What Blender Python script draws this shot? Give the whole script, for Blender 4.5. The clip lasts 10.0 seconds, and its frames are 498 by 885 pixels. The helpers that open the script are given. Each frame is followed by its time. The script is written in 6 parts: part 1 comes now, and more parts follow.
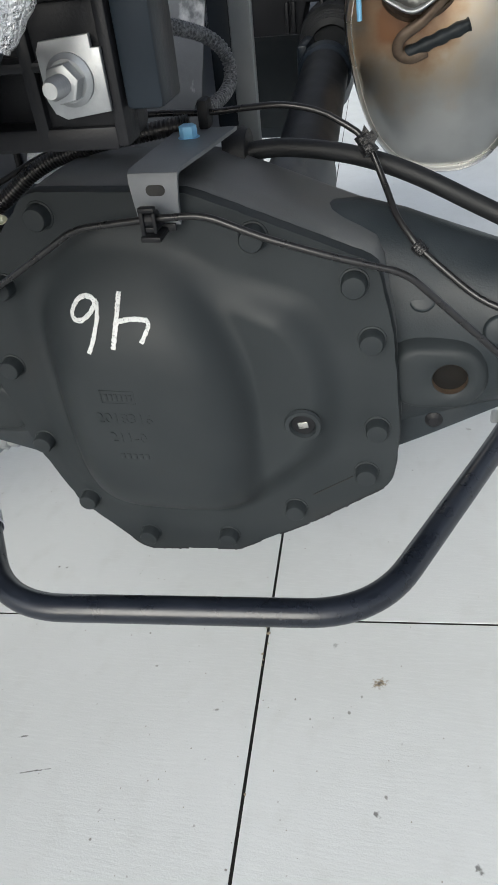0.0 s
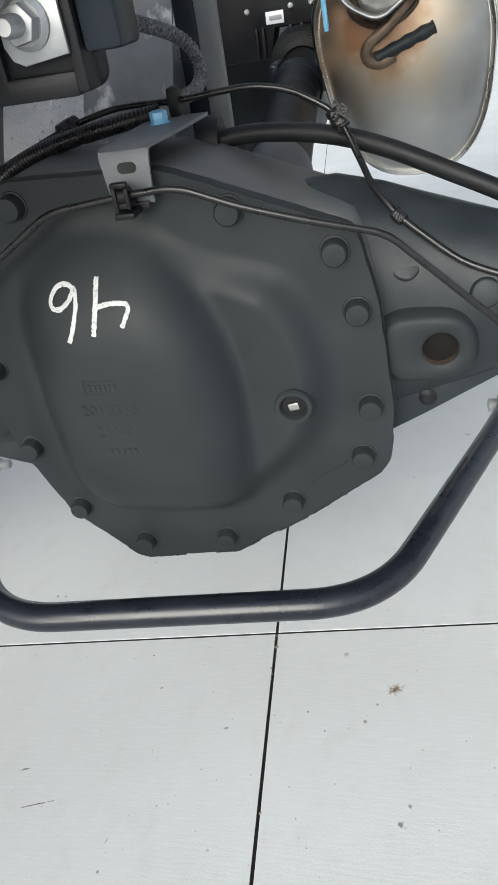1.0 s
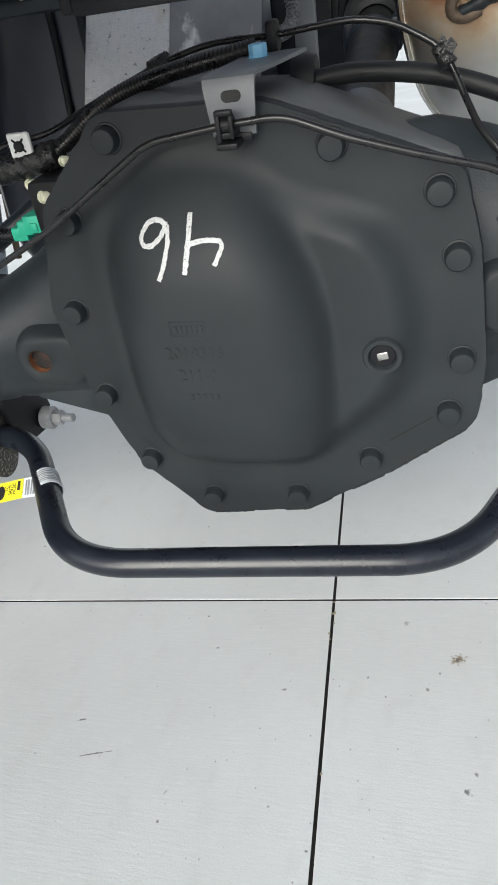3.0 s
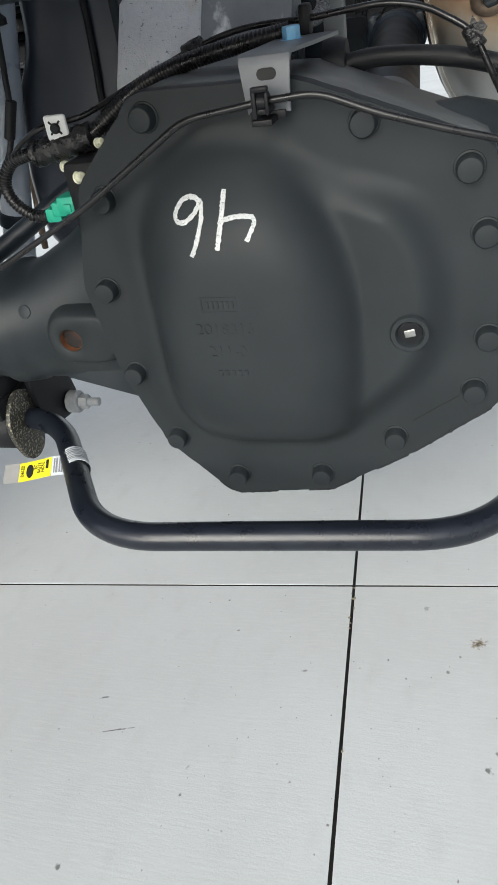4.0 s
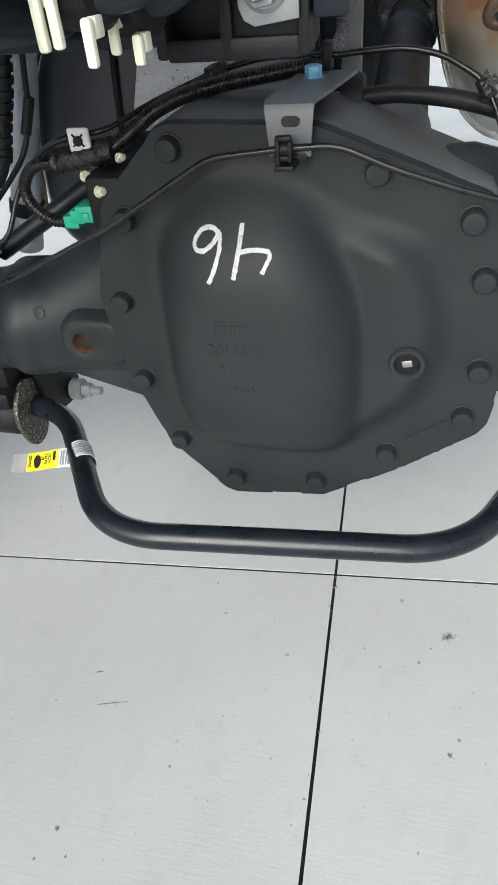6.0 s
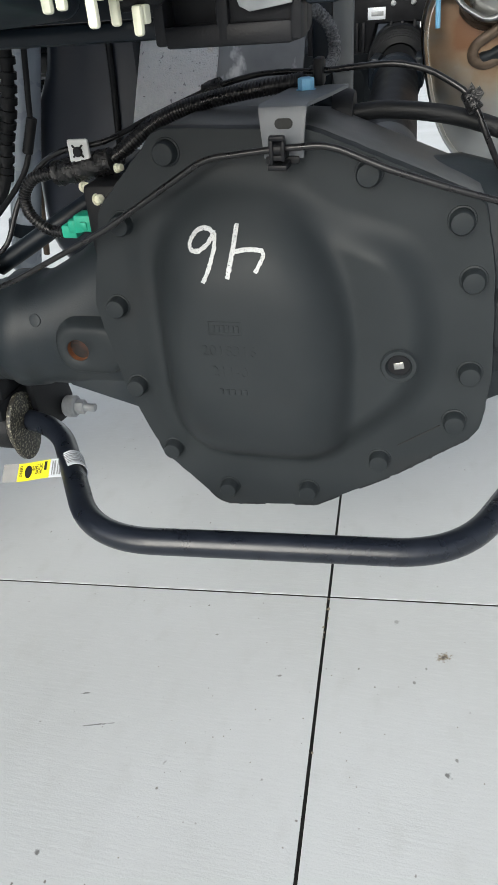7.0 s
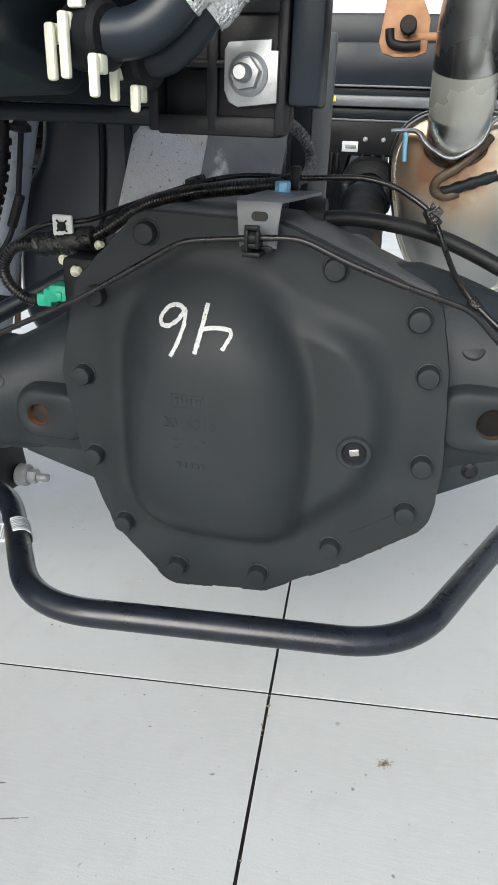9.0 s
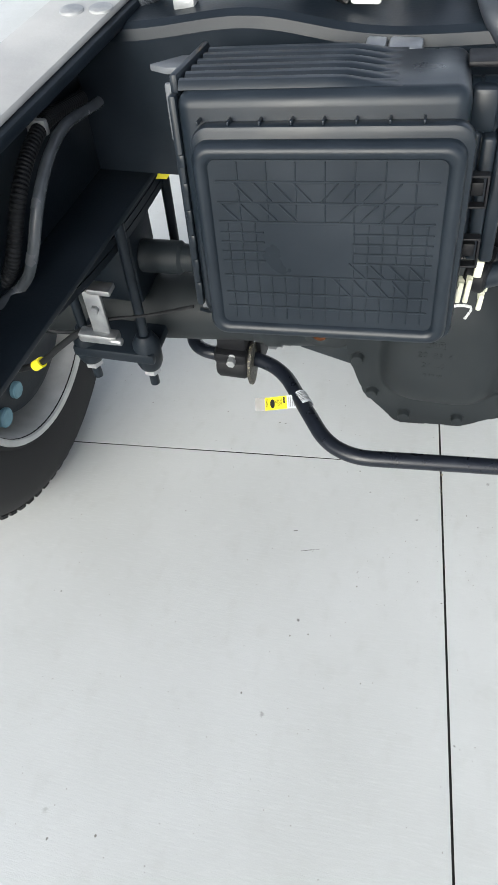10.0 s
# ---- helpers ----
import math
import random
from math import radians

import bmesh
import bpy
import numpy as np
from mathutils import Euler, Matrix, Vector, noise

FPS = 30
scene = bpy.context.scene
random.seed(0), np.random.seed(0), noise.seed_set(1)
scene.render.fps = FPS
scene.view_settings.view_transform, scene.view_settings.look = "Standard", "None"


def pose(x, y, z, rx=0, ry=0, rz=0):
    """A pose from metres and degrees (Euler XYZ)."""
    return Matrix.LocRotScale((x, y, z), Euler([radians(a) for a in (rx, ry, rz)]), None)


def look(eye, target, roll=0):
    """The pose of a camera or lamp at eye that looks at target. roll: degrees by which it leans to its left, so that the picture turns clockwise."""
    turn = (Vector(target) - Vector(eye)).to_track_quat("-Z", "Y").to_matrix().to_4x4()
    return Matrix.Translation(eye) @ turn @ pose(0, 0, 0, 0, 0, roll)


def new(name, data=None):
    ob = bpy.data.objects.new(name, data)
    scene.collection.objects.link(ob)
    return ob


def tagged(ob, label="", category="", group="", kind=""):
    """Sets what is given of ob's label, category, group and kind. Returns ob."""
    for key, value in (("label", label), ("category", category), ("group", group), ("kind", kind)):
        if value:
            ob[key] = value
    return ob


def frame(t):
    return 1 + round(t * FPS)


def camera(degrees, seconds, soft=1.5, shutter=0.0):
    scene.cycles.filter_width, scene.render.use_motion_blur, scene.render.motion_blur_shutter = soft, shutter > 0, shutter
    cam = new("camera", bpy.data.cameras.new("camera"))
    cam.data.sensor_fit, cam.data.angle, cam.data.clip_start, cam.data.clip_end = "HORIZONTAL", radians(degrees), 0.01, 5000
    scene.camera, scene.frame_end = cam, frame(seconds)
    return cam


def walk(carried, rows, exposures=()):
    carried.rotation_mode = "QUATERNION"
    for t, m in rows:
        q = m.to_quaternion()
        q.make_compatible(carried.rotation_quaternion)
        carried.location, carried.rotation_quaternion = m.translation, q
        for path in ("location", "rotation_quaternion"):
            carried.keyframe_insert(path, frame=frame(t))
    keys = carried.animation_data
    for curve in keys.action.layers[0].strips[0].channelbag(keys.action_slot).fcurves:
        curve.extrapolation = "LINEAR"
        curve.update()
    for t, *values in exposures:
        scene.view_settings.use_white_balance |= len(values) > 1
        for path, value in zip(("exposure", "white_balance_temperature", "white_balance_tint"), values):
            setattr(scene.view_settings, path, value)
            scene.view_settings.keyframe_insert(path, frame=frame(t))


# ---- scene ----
cam = camera(40.1, 10.0)
PATH = [
    (0, (0.213, -0.519, 0.744), (-0.273, 1.094, -0.334), -8.3),
    (0.5, (0.222, -0.512, 0.702), (-0.238, 1.138, -0.328), -10.3),
    (1, (0.217, -0.531, 0.686), (-0.272, 1.155, -0.273), -11.5),
    (1.5, (0.213, -0.521, 0.681), (-0.336, 1.157, -0.258), -11.5),
    (2, (0.214, -0.534, 0.671), (-0.257, 1.163, -0.276), -11.4),
    (2.5, (0.211, -0.542, 0.666), (-0.261, 1.167, -0.26), -10.5),
    (3, (0.165, -0.547, 0.659), (-0.403, 1.102, -0.32), -10.7),
    (3.2, (0.162, -0.563, 0.646), (-0.412, 1.092, -0.317), -10.9),
    (4.5, (0.147, -0.574, 0.643), (-0.477, 1.066, -0.317), -9.8),
    (5, (0.138, -0.573, 0.647), (-0.49, 1.064, -0.315), -8.9),
    (5.5, (0.126, -0.572, 0.709), (-0.448, 1.018, -0.361), -10.3),
    (5.7, (0.138, -0.58, 0.717), (-0.399, 1.009, -0.372), -8.2),
    (6.8, (0.146, -0.594, 0.689), (-0.392, 1.061, -0.298), -5.6),
    (7, (0.146, -0.611, 0.673), (-0.379, 1.069, -0.276), -6.0),
    (7.5, (0.16, -0.6, 0.658), (-0.385, 1.161, -0.118), -6.6),
    (8, (0.151, -0.601, 0.655), (-0.261, 1.195, -0.122), -2.0),
    (8.5, (0.163, -0.602, 0.647), (-0.213, 1.205, -0.124), -1.5),
    (9, (0.147, -0.625, 0.651), (-0.267, 1.21, -0.029), 0.5),
    (9.2, (0.143, -0.63, 0.725), (-0.386, 1.172, 0.039), -1.8),
    (9.3, (0.102, -0.634, 0.775), (-0.405, 1.105, -0.072), 0.6),
    (9.4, (0.078, -0.656, 0.838), (-0.428, 1.047, -0.08), 3.0),
    (9.5, (0.056, -0.675, 0.91), (-0.436, 0.966, -0.122), 4.1),
    (9.6, (0.037, -0.706, 0.975), (-0.431, 0.865, -0.172), 3.5),
    (9.7, (0.01, -0.752, 1.025), (-0.418, 0.79, -0.175), -1.2),
    (9.8, (-0.011, -0.797, 1.075), (-0.446, 0.726, -0.146), -5.2),
    (9.9, (-0.04, -0.831, 1.118), (-0.484, 0.558, -0.251), -6.9),
    (10, (-0.076, -0.889, 1.142), (-0.515, 0.417, -0.308), -6.9),
]
walk(cam, [(t, look(eye, target, roll)) for t, eye, target, roll in PATH], exposures=[(0, 0.88, 6410, 10), (0.5, 1.02, 6410, 10), (1.5, 1.01, 6410, 10), (2.5, 0.92, 6410, 10), (3, 0.97, 6410, 10), (4.5, 0.90, 6410, 10), (5.5, 0.93, 6410, 10), (7.5, 0.89, 6410, 10), (8, 1.02, 6410, 10), (8.5, 1.07, 6410, 10), (9, 0.99, 6410, 10), (9.5, 1.04, 6230, 10), (9.8, 1.02, 6330, 10), (10, 1.03, 6380, 10)])

# ---- light ----
world = bpy.data.worlds.new("overcast_sky")
scene.world = world
world.use_nodes = True
wn, wl = world.node_tree.nodes, world.node_tree.links
wn.clear()
sky = wn.new("ShaderNodeTexSky")
sky.sky_type = 'NISHITA'
sky.sun_disc = False
sky.sun_elevation, sky.sun_rotation = radians(25), radians(189)
sky.dust_density = 2.0
hsv = wn.new("ShaderNodeHueSaturation")
hsv.inputs["Saturation"].default_value = 0.40
bg = wn.new("ShaderNodeBackground")
bg.inputs["Strength"].default_value = 0.15
wo = wn.new("ShaderNodeOutputWorld")
wl.new(sky.outputs[0], hsv.inputs["Color"])
wl.new(hsv.outputs[0], bg.inputs["Color"])
wl.new(bg.outputs[0], wo.inputs["Surface"])
sun_data = bpy.data.lights.new("sun", 'SUN')
sun_data.energy, sun_data.angle, sun_data.color = 1.45, radians(40), (0.985, 0.99, 0.885)
sun = new("sun", sun_data)
sun.matrix_world = look((-0.5, -3.3, 1.45), (0, 0, 0))


# ---- materials ----
def mat(name, col, col2, rough=0.5, rough2=None, metal=0.0, scale=25.0, fine=350.0, bump=0.15, spec=0.5, coat=0.0, dist=0.002):
    m = bpy.data.materials.new(name)
    m.use_nodes = True
    n, l = m.node_tree.nodes, m.node_tree.links
    p = n["Principled BSDF"]
    tc = n.new("ShaderNodeTexCoord")
    big = n.new("ShaderNodeTexNoise")
    big.inputs["Scale"].default_value, big.inputs["Detail"].default_value = scale, 5.0
    small = n.new("ShaderNodeTexNoise")
    small.inputs["Scale"].default_value, small.inputs["Detail"].default_value = fine, 3.0
    for t in (big, small):
        l.new(tc.outputs["Object"], t.inputs["Vector"])
    ramp = n.new("ShaderNodeValToRGB")
    ramp.color_ramp.elements[0].position, ramp.color_ramp.elements[1].position = 0.35, 0.68
    ramp.color_ramp.elements[0].color, ramp.color_ramp.elements[1].color = (*col, 1), (*col2, 1)
    l.new(big.outputs["Fac"], ramp.inputs["Fac"])
    l.new(ramp.outputs["Color"], p.inputs["Base Color"])
    mr = n.new("ShaderNodeMapRange")
    mr.inputs["From Min"].default_value, mr.inputs["From Max"].default_value = 0.3, 0.7
    mr.inputs["To Min"].default_value, mr.inputs["To Max"].default_value = rough, rough if rough2 is None else rough2
    l.new(big.outputs["Fac"], mr.inputs["Value"])
    l.new(mr.outputs["Result"], p.inputs["Roughness"])
    bp = n.new("ShaderNodeBump")
    bp.inputs["Strength"].default_value, bp.inputs["Distance"].default_value = bump, dist
    l.new(small.outputs["Fac"], bp.inputs["Height"])
    l.new(bp.outputs["Normal"], p.inputs["Normal"])
    p.inputs["Metallic"].default_value = metal
    p.inputs["Specular IOR Level"].default_value = spec
    p.inputs["Coat Weight"].default_value = coat
    return m


def mix_in(m, color, scale, lo, hi, detail=6.0, rough=None, stretch=(1, 1, 1)):
    """Lays patches of a second colour over a material, by noise above a threshold."""
    n, l = m.node_tree.nodes, m.node_tree.links
    p = n["Principled BSDF"]
    tc = n.new("ShaderNodeTexCoord")
    mp = n.new("ShaderNodeMapping")
    mp.inputs["Scale"].default_value = stretch
    no = n.new("ShaderNodeTexNoise")
    no.inputs["Scale"].default_value, no.inputs["Detail"].default_value = scale, detail
    l.new(tc.outputs["Object"], mp.inputs["Vector"])
    l.new(mp.outputs["Vector"], no.inputs["Vector"])
    r = n.new("ShaderNodeMapRange")
    r.inputs["From Min"].default_value, r.inputs["From Max"].default_value = lo, hi
    l.new(no.outputs["Fac"], r.inputs["Value"])
    x = n.new("ShaderNodeMix")
    x.data_type = 'RGBA'
    x.inputs["B"].default_value = (*color, 1)
    old = p.inputs["Base Color"].links[0].from_socket
    l.new(r.outputs["Result"], x.inputs["Factor"])
    l.new(old, x.inputs["A"])
    l.new(x.outputs["Result"], p.inputs["Base Color"])
    if rough is not None:
        y = n.new("ShaderNodeMix")
        y.inputs["B"].default_value = rough
        l.new(r.outputs["Result"], y.inputs["Factor"])
        l.new(p.inputs["Roughness"].links[0].from_socket, y.inputs["A"])
        l.new(y.outputs["Result"], p.inputs["Roughness"])
    return m


AXLE = mat("satin_black_axle_paint", (0.0145, 0.0179, 0.0202), (0.0195, 0.0234, 0.0260), 0.48, 0.62, scale=14, fine=900, bump=0.06, spec=0.2)
mix_in(AXLE, (0.020, 0.021, 0.022), 9, 0.60, 0.80, rough=0.6)
CASTING = mat("painted_black_cast_iron", (0.0130, 0.0172, 0.0205), (0.0195, 0.0245, 0.0288), 0.40, 0.54, scale=22, fine=520, bump=0.18, dist=0.0012, spec=0.24)
mix_in(CASTING, (0.040, 0.042, 0.043), 13, 0.58, 0.85, rough=0.62)
# Paler than CASTING: sky light on the top strip, put into colour beside dust.
HOUSING = mat("dusty_skylit_casting", (0.060, 0.064, 0.067), (0.092, 0.097, 0.101), 0.40, 0.56, scale=16, fine=480, bump=0.18, dist=0.0012, spec=0.35)
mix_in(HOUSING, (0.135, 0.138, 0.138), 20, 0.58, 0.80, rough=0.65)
BAR = mat("glossy_black_bar_paint", (0.0065, 0.0085, 0.0135), (0.0105, 0.0135, 0.0205), 0.24, 0.36, scale=40, fine=300, bump=0.05, coat=0.1, spec=0.35)
FRAME = mat("black_frame_paint", (0.0068, 0.0102, 0.0145), (0.0115, 0.0165, 0.0230), 0.30, 0.46, scale=12, fine=260, bump=0.08, spec=0.22)
# Sky light on the black rail's top flange, put into this pale grey.
RAILTOP = mat("pale_frame_grey", (0.30, 0.30, 0.30), (0.45, 0.45, 0.44), 0.45, 0.65, scale=8, fine=260, bump=0.10)
PLASTIC = mat("black_moulded_plastic", (0.0078, 0.0120, 0.0172), (0.0125, 0.0180, 0.0250), 0.26, 0.42, scale=18, fine=900, bump=0.05, spec=0.30)
PLASTIC_D = mat("deep_black_plastic", (0.007, 0.0075, 0.009), (0.012, 0.0125, 0.0145), 0.40, 0.55, scale=18, fine=600, bump=0.10, spec=0.18)
GREYPIPE = mat("grey_plastic_pipe", (0.030, 0.035, 0.043), (0.045, 0.051, 0.061), 0.35, 0.45, scale=30, fine=300, bump=0.06)
SMOOTHPIPE = mat("light_grey_plastic_pipe", (0.055, 0.062, 0.070), (0.085, 0.094, 0.105), 0.20, 0.30, scale=30, fine=300, bump=0.05)
RUBBER = mat("black_rubber", (0.008, 0.0088, 0.0102), (0.013, 0.014, 0.0158), 0.45, 0.6, scale=30, fine=500, bump=0.15, spec=0.2)
TYRE = mat("tyre_rubber", (0.020, 0.020, 0.021), (0.032, 0.032, 0.033), 0.6, 0.8, scale=15, fine=300, bump=0.2, spec=0.25)
ZINC = mat("zinc_plated_steel", (0.27, 0.28, 0.29), (0.38, 0.39, 0.40), 0.38, 0.52, metal=0.85, scale=60, fine=400, bump=0.08)
DULLZINC = mat("dull_grey_zinc", (0.27, 0.28, 0.29), (0.39, 0.40, 0.41), 0.5, 0.65, metal=0.4, scale=60, fine=400, bump=0.08)
BRACKET = mat("grey_primed_steel", (0.095, 0.104, 0.116), (0.125, 0.135, 0.148), 0.4, 0.5, scale=30, fine=400, bump=0.08)
BLUE = mat("blue_coated_bolt", (0.16, 0.42, 0.66), (0.22, 0.50, 0.74), 0.4, 0.5, scale=80)
WHITE = mat("white_nylon", (0.60, 0.61, 0.61), (0.67, 0.68, 0.68), 0.4, 0.5, scale=40)
CREAM = mat("cream_plastic_clip", (0.66, 0.66, 0.50), (0.74, 0.74, 0.60), 0.45, 0.55, scale=60)
GREEN = mat("green_connector_plastic", (0.01, 0.32, 0.20), (0.015, 0.38, 0.25), 0.4, 0.5, scale=60)
RED = mat("red_seal_plastic", (0.42, 0.06, 0.03), (0.50, 0.09, 0.05), 0.45, 0.5, scale=60)
YELLOW = mat("yellow_label", (0.83, 0.72, 0.02), (0.88, 0.78, 0.04), 0.45, 0.55, scale=50, bump=0.03)
INK = mat("black_ink", (0.02, 0.02, 0.02), (0.03, 0.03, 0.03), 0.5, 0.6, spec=0.2)
PAINTMARK = mat("white_paint_pen", (0.45, 0.46, 0.465), (0.57, 0.58, 0.585), 0.7, 0.85, scale=300, fine=900, bump=0.4)
mix_in(PAINTMARK, (0.10, 0.105, 0.11), 900, 0.56, 0.72)
mix_in(PAINTMARK, (0.16, 0.165, 0.17), 2300, 0.60, 0.74)
LABELW = mat("white_label_film", (0.62, 0.65, 0.69), (0.72, 0.75, 0.78), 0.35, 0.45, scale=40)
CLEAR = mat("grey_tape_end", (0.42, 0.40, 0.37), (0.50, 0.48, 0.44), 0.4, 0.6, scale=60)
CLEAR.node_tree.nodes["Principled BSDF"].inputs["Alpha"].default_value = 0.45
CABLE = mat("glossy_black_cable", (0.008, 0.008, 0.009), (0.012, 0.012, 0.013), 0.24, 0.36, scale=60, fine=300, bump=0.03, spec=0.4)
TAPE = mat("black_cloth_tape", (0.007, 0.007, 0.008), (0.014, 0.014, 0.015), 0.22, 0.40, scale=120, fine=600, bump=0.5, spec=0.4)
RUSTHOLE = mat("bare_rusty_bore", (0.11, 0.035, 0.012), (0.20, 0.07, 0.022), 0.7, 0.9, scale=120, fine=500, bump=0.4)
# Rust, with the shade inside the left hole put into its dark tone.
RUSTFLOOR = mat("shaded_rusty_floor", (0.004, 0.003, 0.003), (0.075, 0.022, 0.007), 0.7, 0.9, scale=70, fine=500, bump=0.4)
mix_in(RUSTFLOOR, (0.003, 0.002, 0.002), 75, 0.44, 0.54)
RUSTPLATE = mat("rusty_hanger_steel", (0.30, 0.145, 0.07), (0.42, 0.23, 0.12), 0.6, 0.8, scale=40, fine=300, bump=0.3)
HOTSTEEL = mat("heat_browned_steel", (0.075, 0.052, 0.035), (0.15, 0.11, 0.08), 0.4, 0.6, metal=0.5, scale=60, fine=300, bump=0.15)
WOOD = mat("pale_timber", (0.42, 0.29, 0.14), (0.58, 0.42, 0.22), 0.6, 0.75, scale=20, fine=160, bump=0.2)
TANK = mat("satin_black_tank", (0.020, 0.025, 0.035), (0.032, 0.038, 0.052), 0.25, 0.36, scale=6, fine=200, bump=0.06, spec=0.4)
SHIELD = mat("grey_heat_shield", (0.13, 0.135, 0.135), (0.21, 0.215, 0.215), 0.32, 0.48, metal=0.4, scale=14, fine=200, bump=0.12)
mix_in(SHIELD, (0.55, 0.55, 0.53), 34, 0.60, 0.68, rough=0.35, stretch=(1, 1, 0.22))
DUSTYPOST = mat("dusty_blue_grey_steel", (0.11, 0.122, 0.130), (0.19, 0.203, 0.212), 0.34, 0.5, scale=9, fine=300, bump=0.1)
mix_in(DUSTYPOST, (0.46, 0.47, 0.47), 26, 0.62, 0.72, rough=0.3, stretch=(1, 1, 0.3))
FILM = mat("clear_film_on_steel", (0.50, 0.50, 0.44), (0.60, 0.60, 0.53), 0.22, 0.32, metal=0.5, scale=5, fine=200, bump=0.05)
BRAID = mat("grey_braided_sleeve", (0.030, 0.034, 0.040), (0.21, 0.22, 0.235), 0.36, 0.5, scale=420, fine=900, bump=0.5)
WORN = mat("worn_speckled_washer", (0.020, 0.019, 0.018), (0.035, 0.032, 0.026), 0.4, 0.6, metal=0.2, scale=160, fine=400, bump=0.3)
mix_in(WORN, (0.23, 0.22, 0.16), 330, 0.52, 0.64, rough=0.5)
mix_in(WORN, (0.40, 0.28, 0.05), 60, 0.70, 0.76, rough=0.5)
SHOCK = mat("blue_grey_shock_paint", (0.24, 0.28, 0.33), (0.33, 0.37, 0.43), 0.22, 0.34, scale=20, fine=300, bump=0.05)
STEEL = mat("stainless_pipe", (0.50, 0.49, 0.46), (0.62, 0.61, 0.58), 0.20, 0.34, metal=1.0, scale=10, fine=200, bump=0.04)
RIM = mat("silver_rim_paint", (0.48, 0.48, 0.47), (0.60, 0.60, 0.59), 0.4, 0.5, metal=0.2, scale=20)
TEAL = mat("pale_blue_paint", (0.12, 0.24, 0.29), (0.18, 0.32, 0.38), 0.5, 0.6, scale=40)

# foil: crinkled bright aluminium
FOIL = mat("crinkled_aluminium_foil", (0.80, 0.80, 0.81), (0.90, 0.90, 0.90), 0.22, 0.36, metal=1.0, scale=40, fine=480, bump=1.0, dist=0.003)
PAPERFOIL = mat("smooth_white_foil", (0.74, 0.75, 0.76), (0.84, 0.85, 0.86), 0.32, 0.48, metal=0.35, scale=60, fine=420, bump=0.35, dist=0.002)
# Black colour that stands in for the shade deep in the right bore.
BOREDARK = mat("shaded_black_bore", (0.003, 0.003, 0.003), (0.007, 0.006, 0.005), 0.6, 0.8, scale=60, fine=400, bump=0.1, spec=0.15)
FOILSHEET = mat("woven_foil_sheet", (0.90, 0.91, 0.92), (0.97, 0.97, 0.97), 0.26, 0.42, metal=0.45, scale=160, fine=620, bump=1.0, dist=0.004)
mix_in(FOILSHEET, (0.72, 0.60, 0.38), 9, 0.60, 0.74)
mix_in(FOIL, (0.66, 0.56, 0.38), 11, 0.60, 0.75)

# muffler end: stainless with heat tint and rust round the pipe
MUFFLER = mat("muffler_steel", (0.25, 0.257, 0.26), (0.37, 0.377, 0.378), 0.28, 0.38, metal=1.0, scale=9, fine=180, bump=0.03)


def rust_round(m, centre, radius):
    n, l = m.node_tree.nodes, m.node_tree.links
    p = n["Principled BSDF"]
    tc = n.new("ShaderNodeTexCoord")
    d = n.new("ShaderNodeVectorMath")
    d.operation = 'DISTANCE'
    d.inputs[1].default_value = centre
    no = n.new("ShaderNodeTexNoise")
    no.inputs["Scale"].default_value, no.inputs["Detail"].default_value = 22, 6
    l.new(tc.outputs["Object"], d.inputs[0])
    l.new(tc.outputs["Object"], no.inputs["Vector"])
    a = n.new("ShaderNodeMath")
    a.operation = 'MULTIPLY_ADD'
    a.inputs[1].default_value, a.inputs[2].default_value = -radius * 1.3, radius * 0.65
    l.new(no.outputs["Fac"], a.inputs[0])
    s = n.new("ShaderNodeMath")
    s.operation = 'ADD'
    l.new(d.outputs["Value"], s.inputs[0])
    l.new(a.outputs[0], s.inputs[1])
    old = p.inputs["Base Color"].links[0].from_socket
    for colour, inner, outer in (((0.36, 0.29, 0.21), 0.70, 1.45), ((0.17, 0.080, 0.036), 0.35, 0.95)):
        r = n.new("ShaderNodeMapRange")
        r.inputs["From Min"].default_value, r.inputs["From Max"].default_value = radius * outer, radius * inner
        l.new(s.outputs[0], r.inputs["Value"])
        x = n.new("ShaderNodeMix")
        x.data_type = 'RGBA'
        x.inputs["B"].default_value = (*colour, 1)
        l.new(r.outputs["Result"], x.inputs["Factor"])
        l.new(old, x.inputs["A"])
        old = x.outputs["Result"]
    l.new(old, p.inputs["Base Color"])
    mm = n.new("ShaderNodeMapRange")
    mm.inputs["To Min"].default_value, mm.inputs["To Max"].default_value = 1.0, 0.25
    l.new(r.outputs["Result"], mm.inputs["Value"])
    l.new(mm.outputs["Result"], p.inputs["Metallic"])


rust_round(MUFFLER, (0.180, 0.60, 0.665), 0.092)

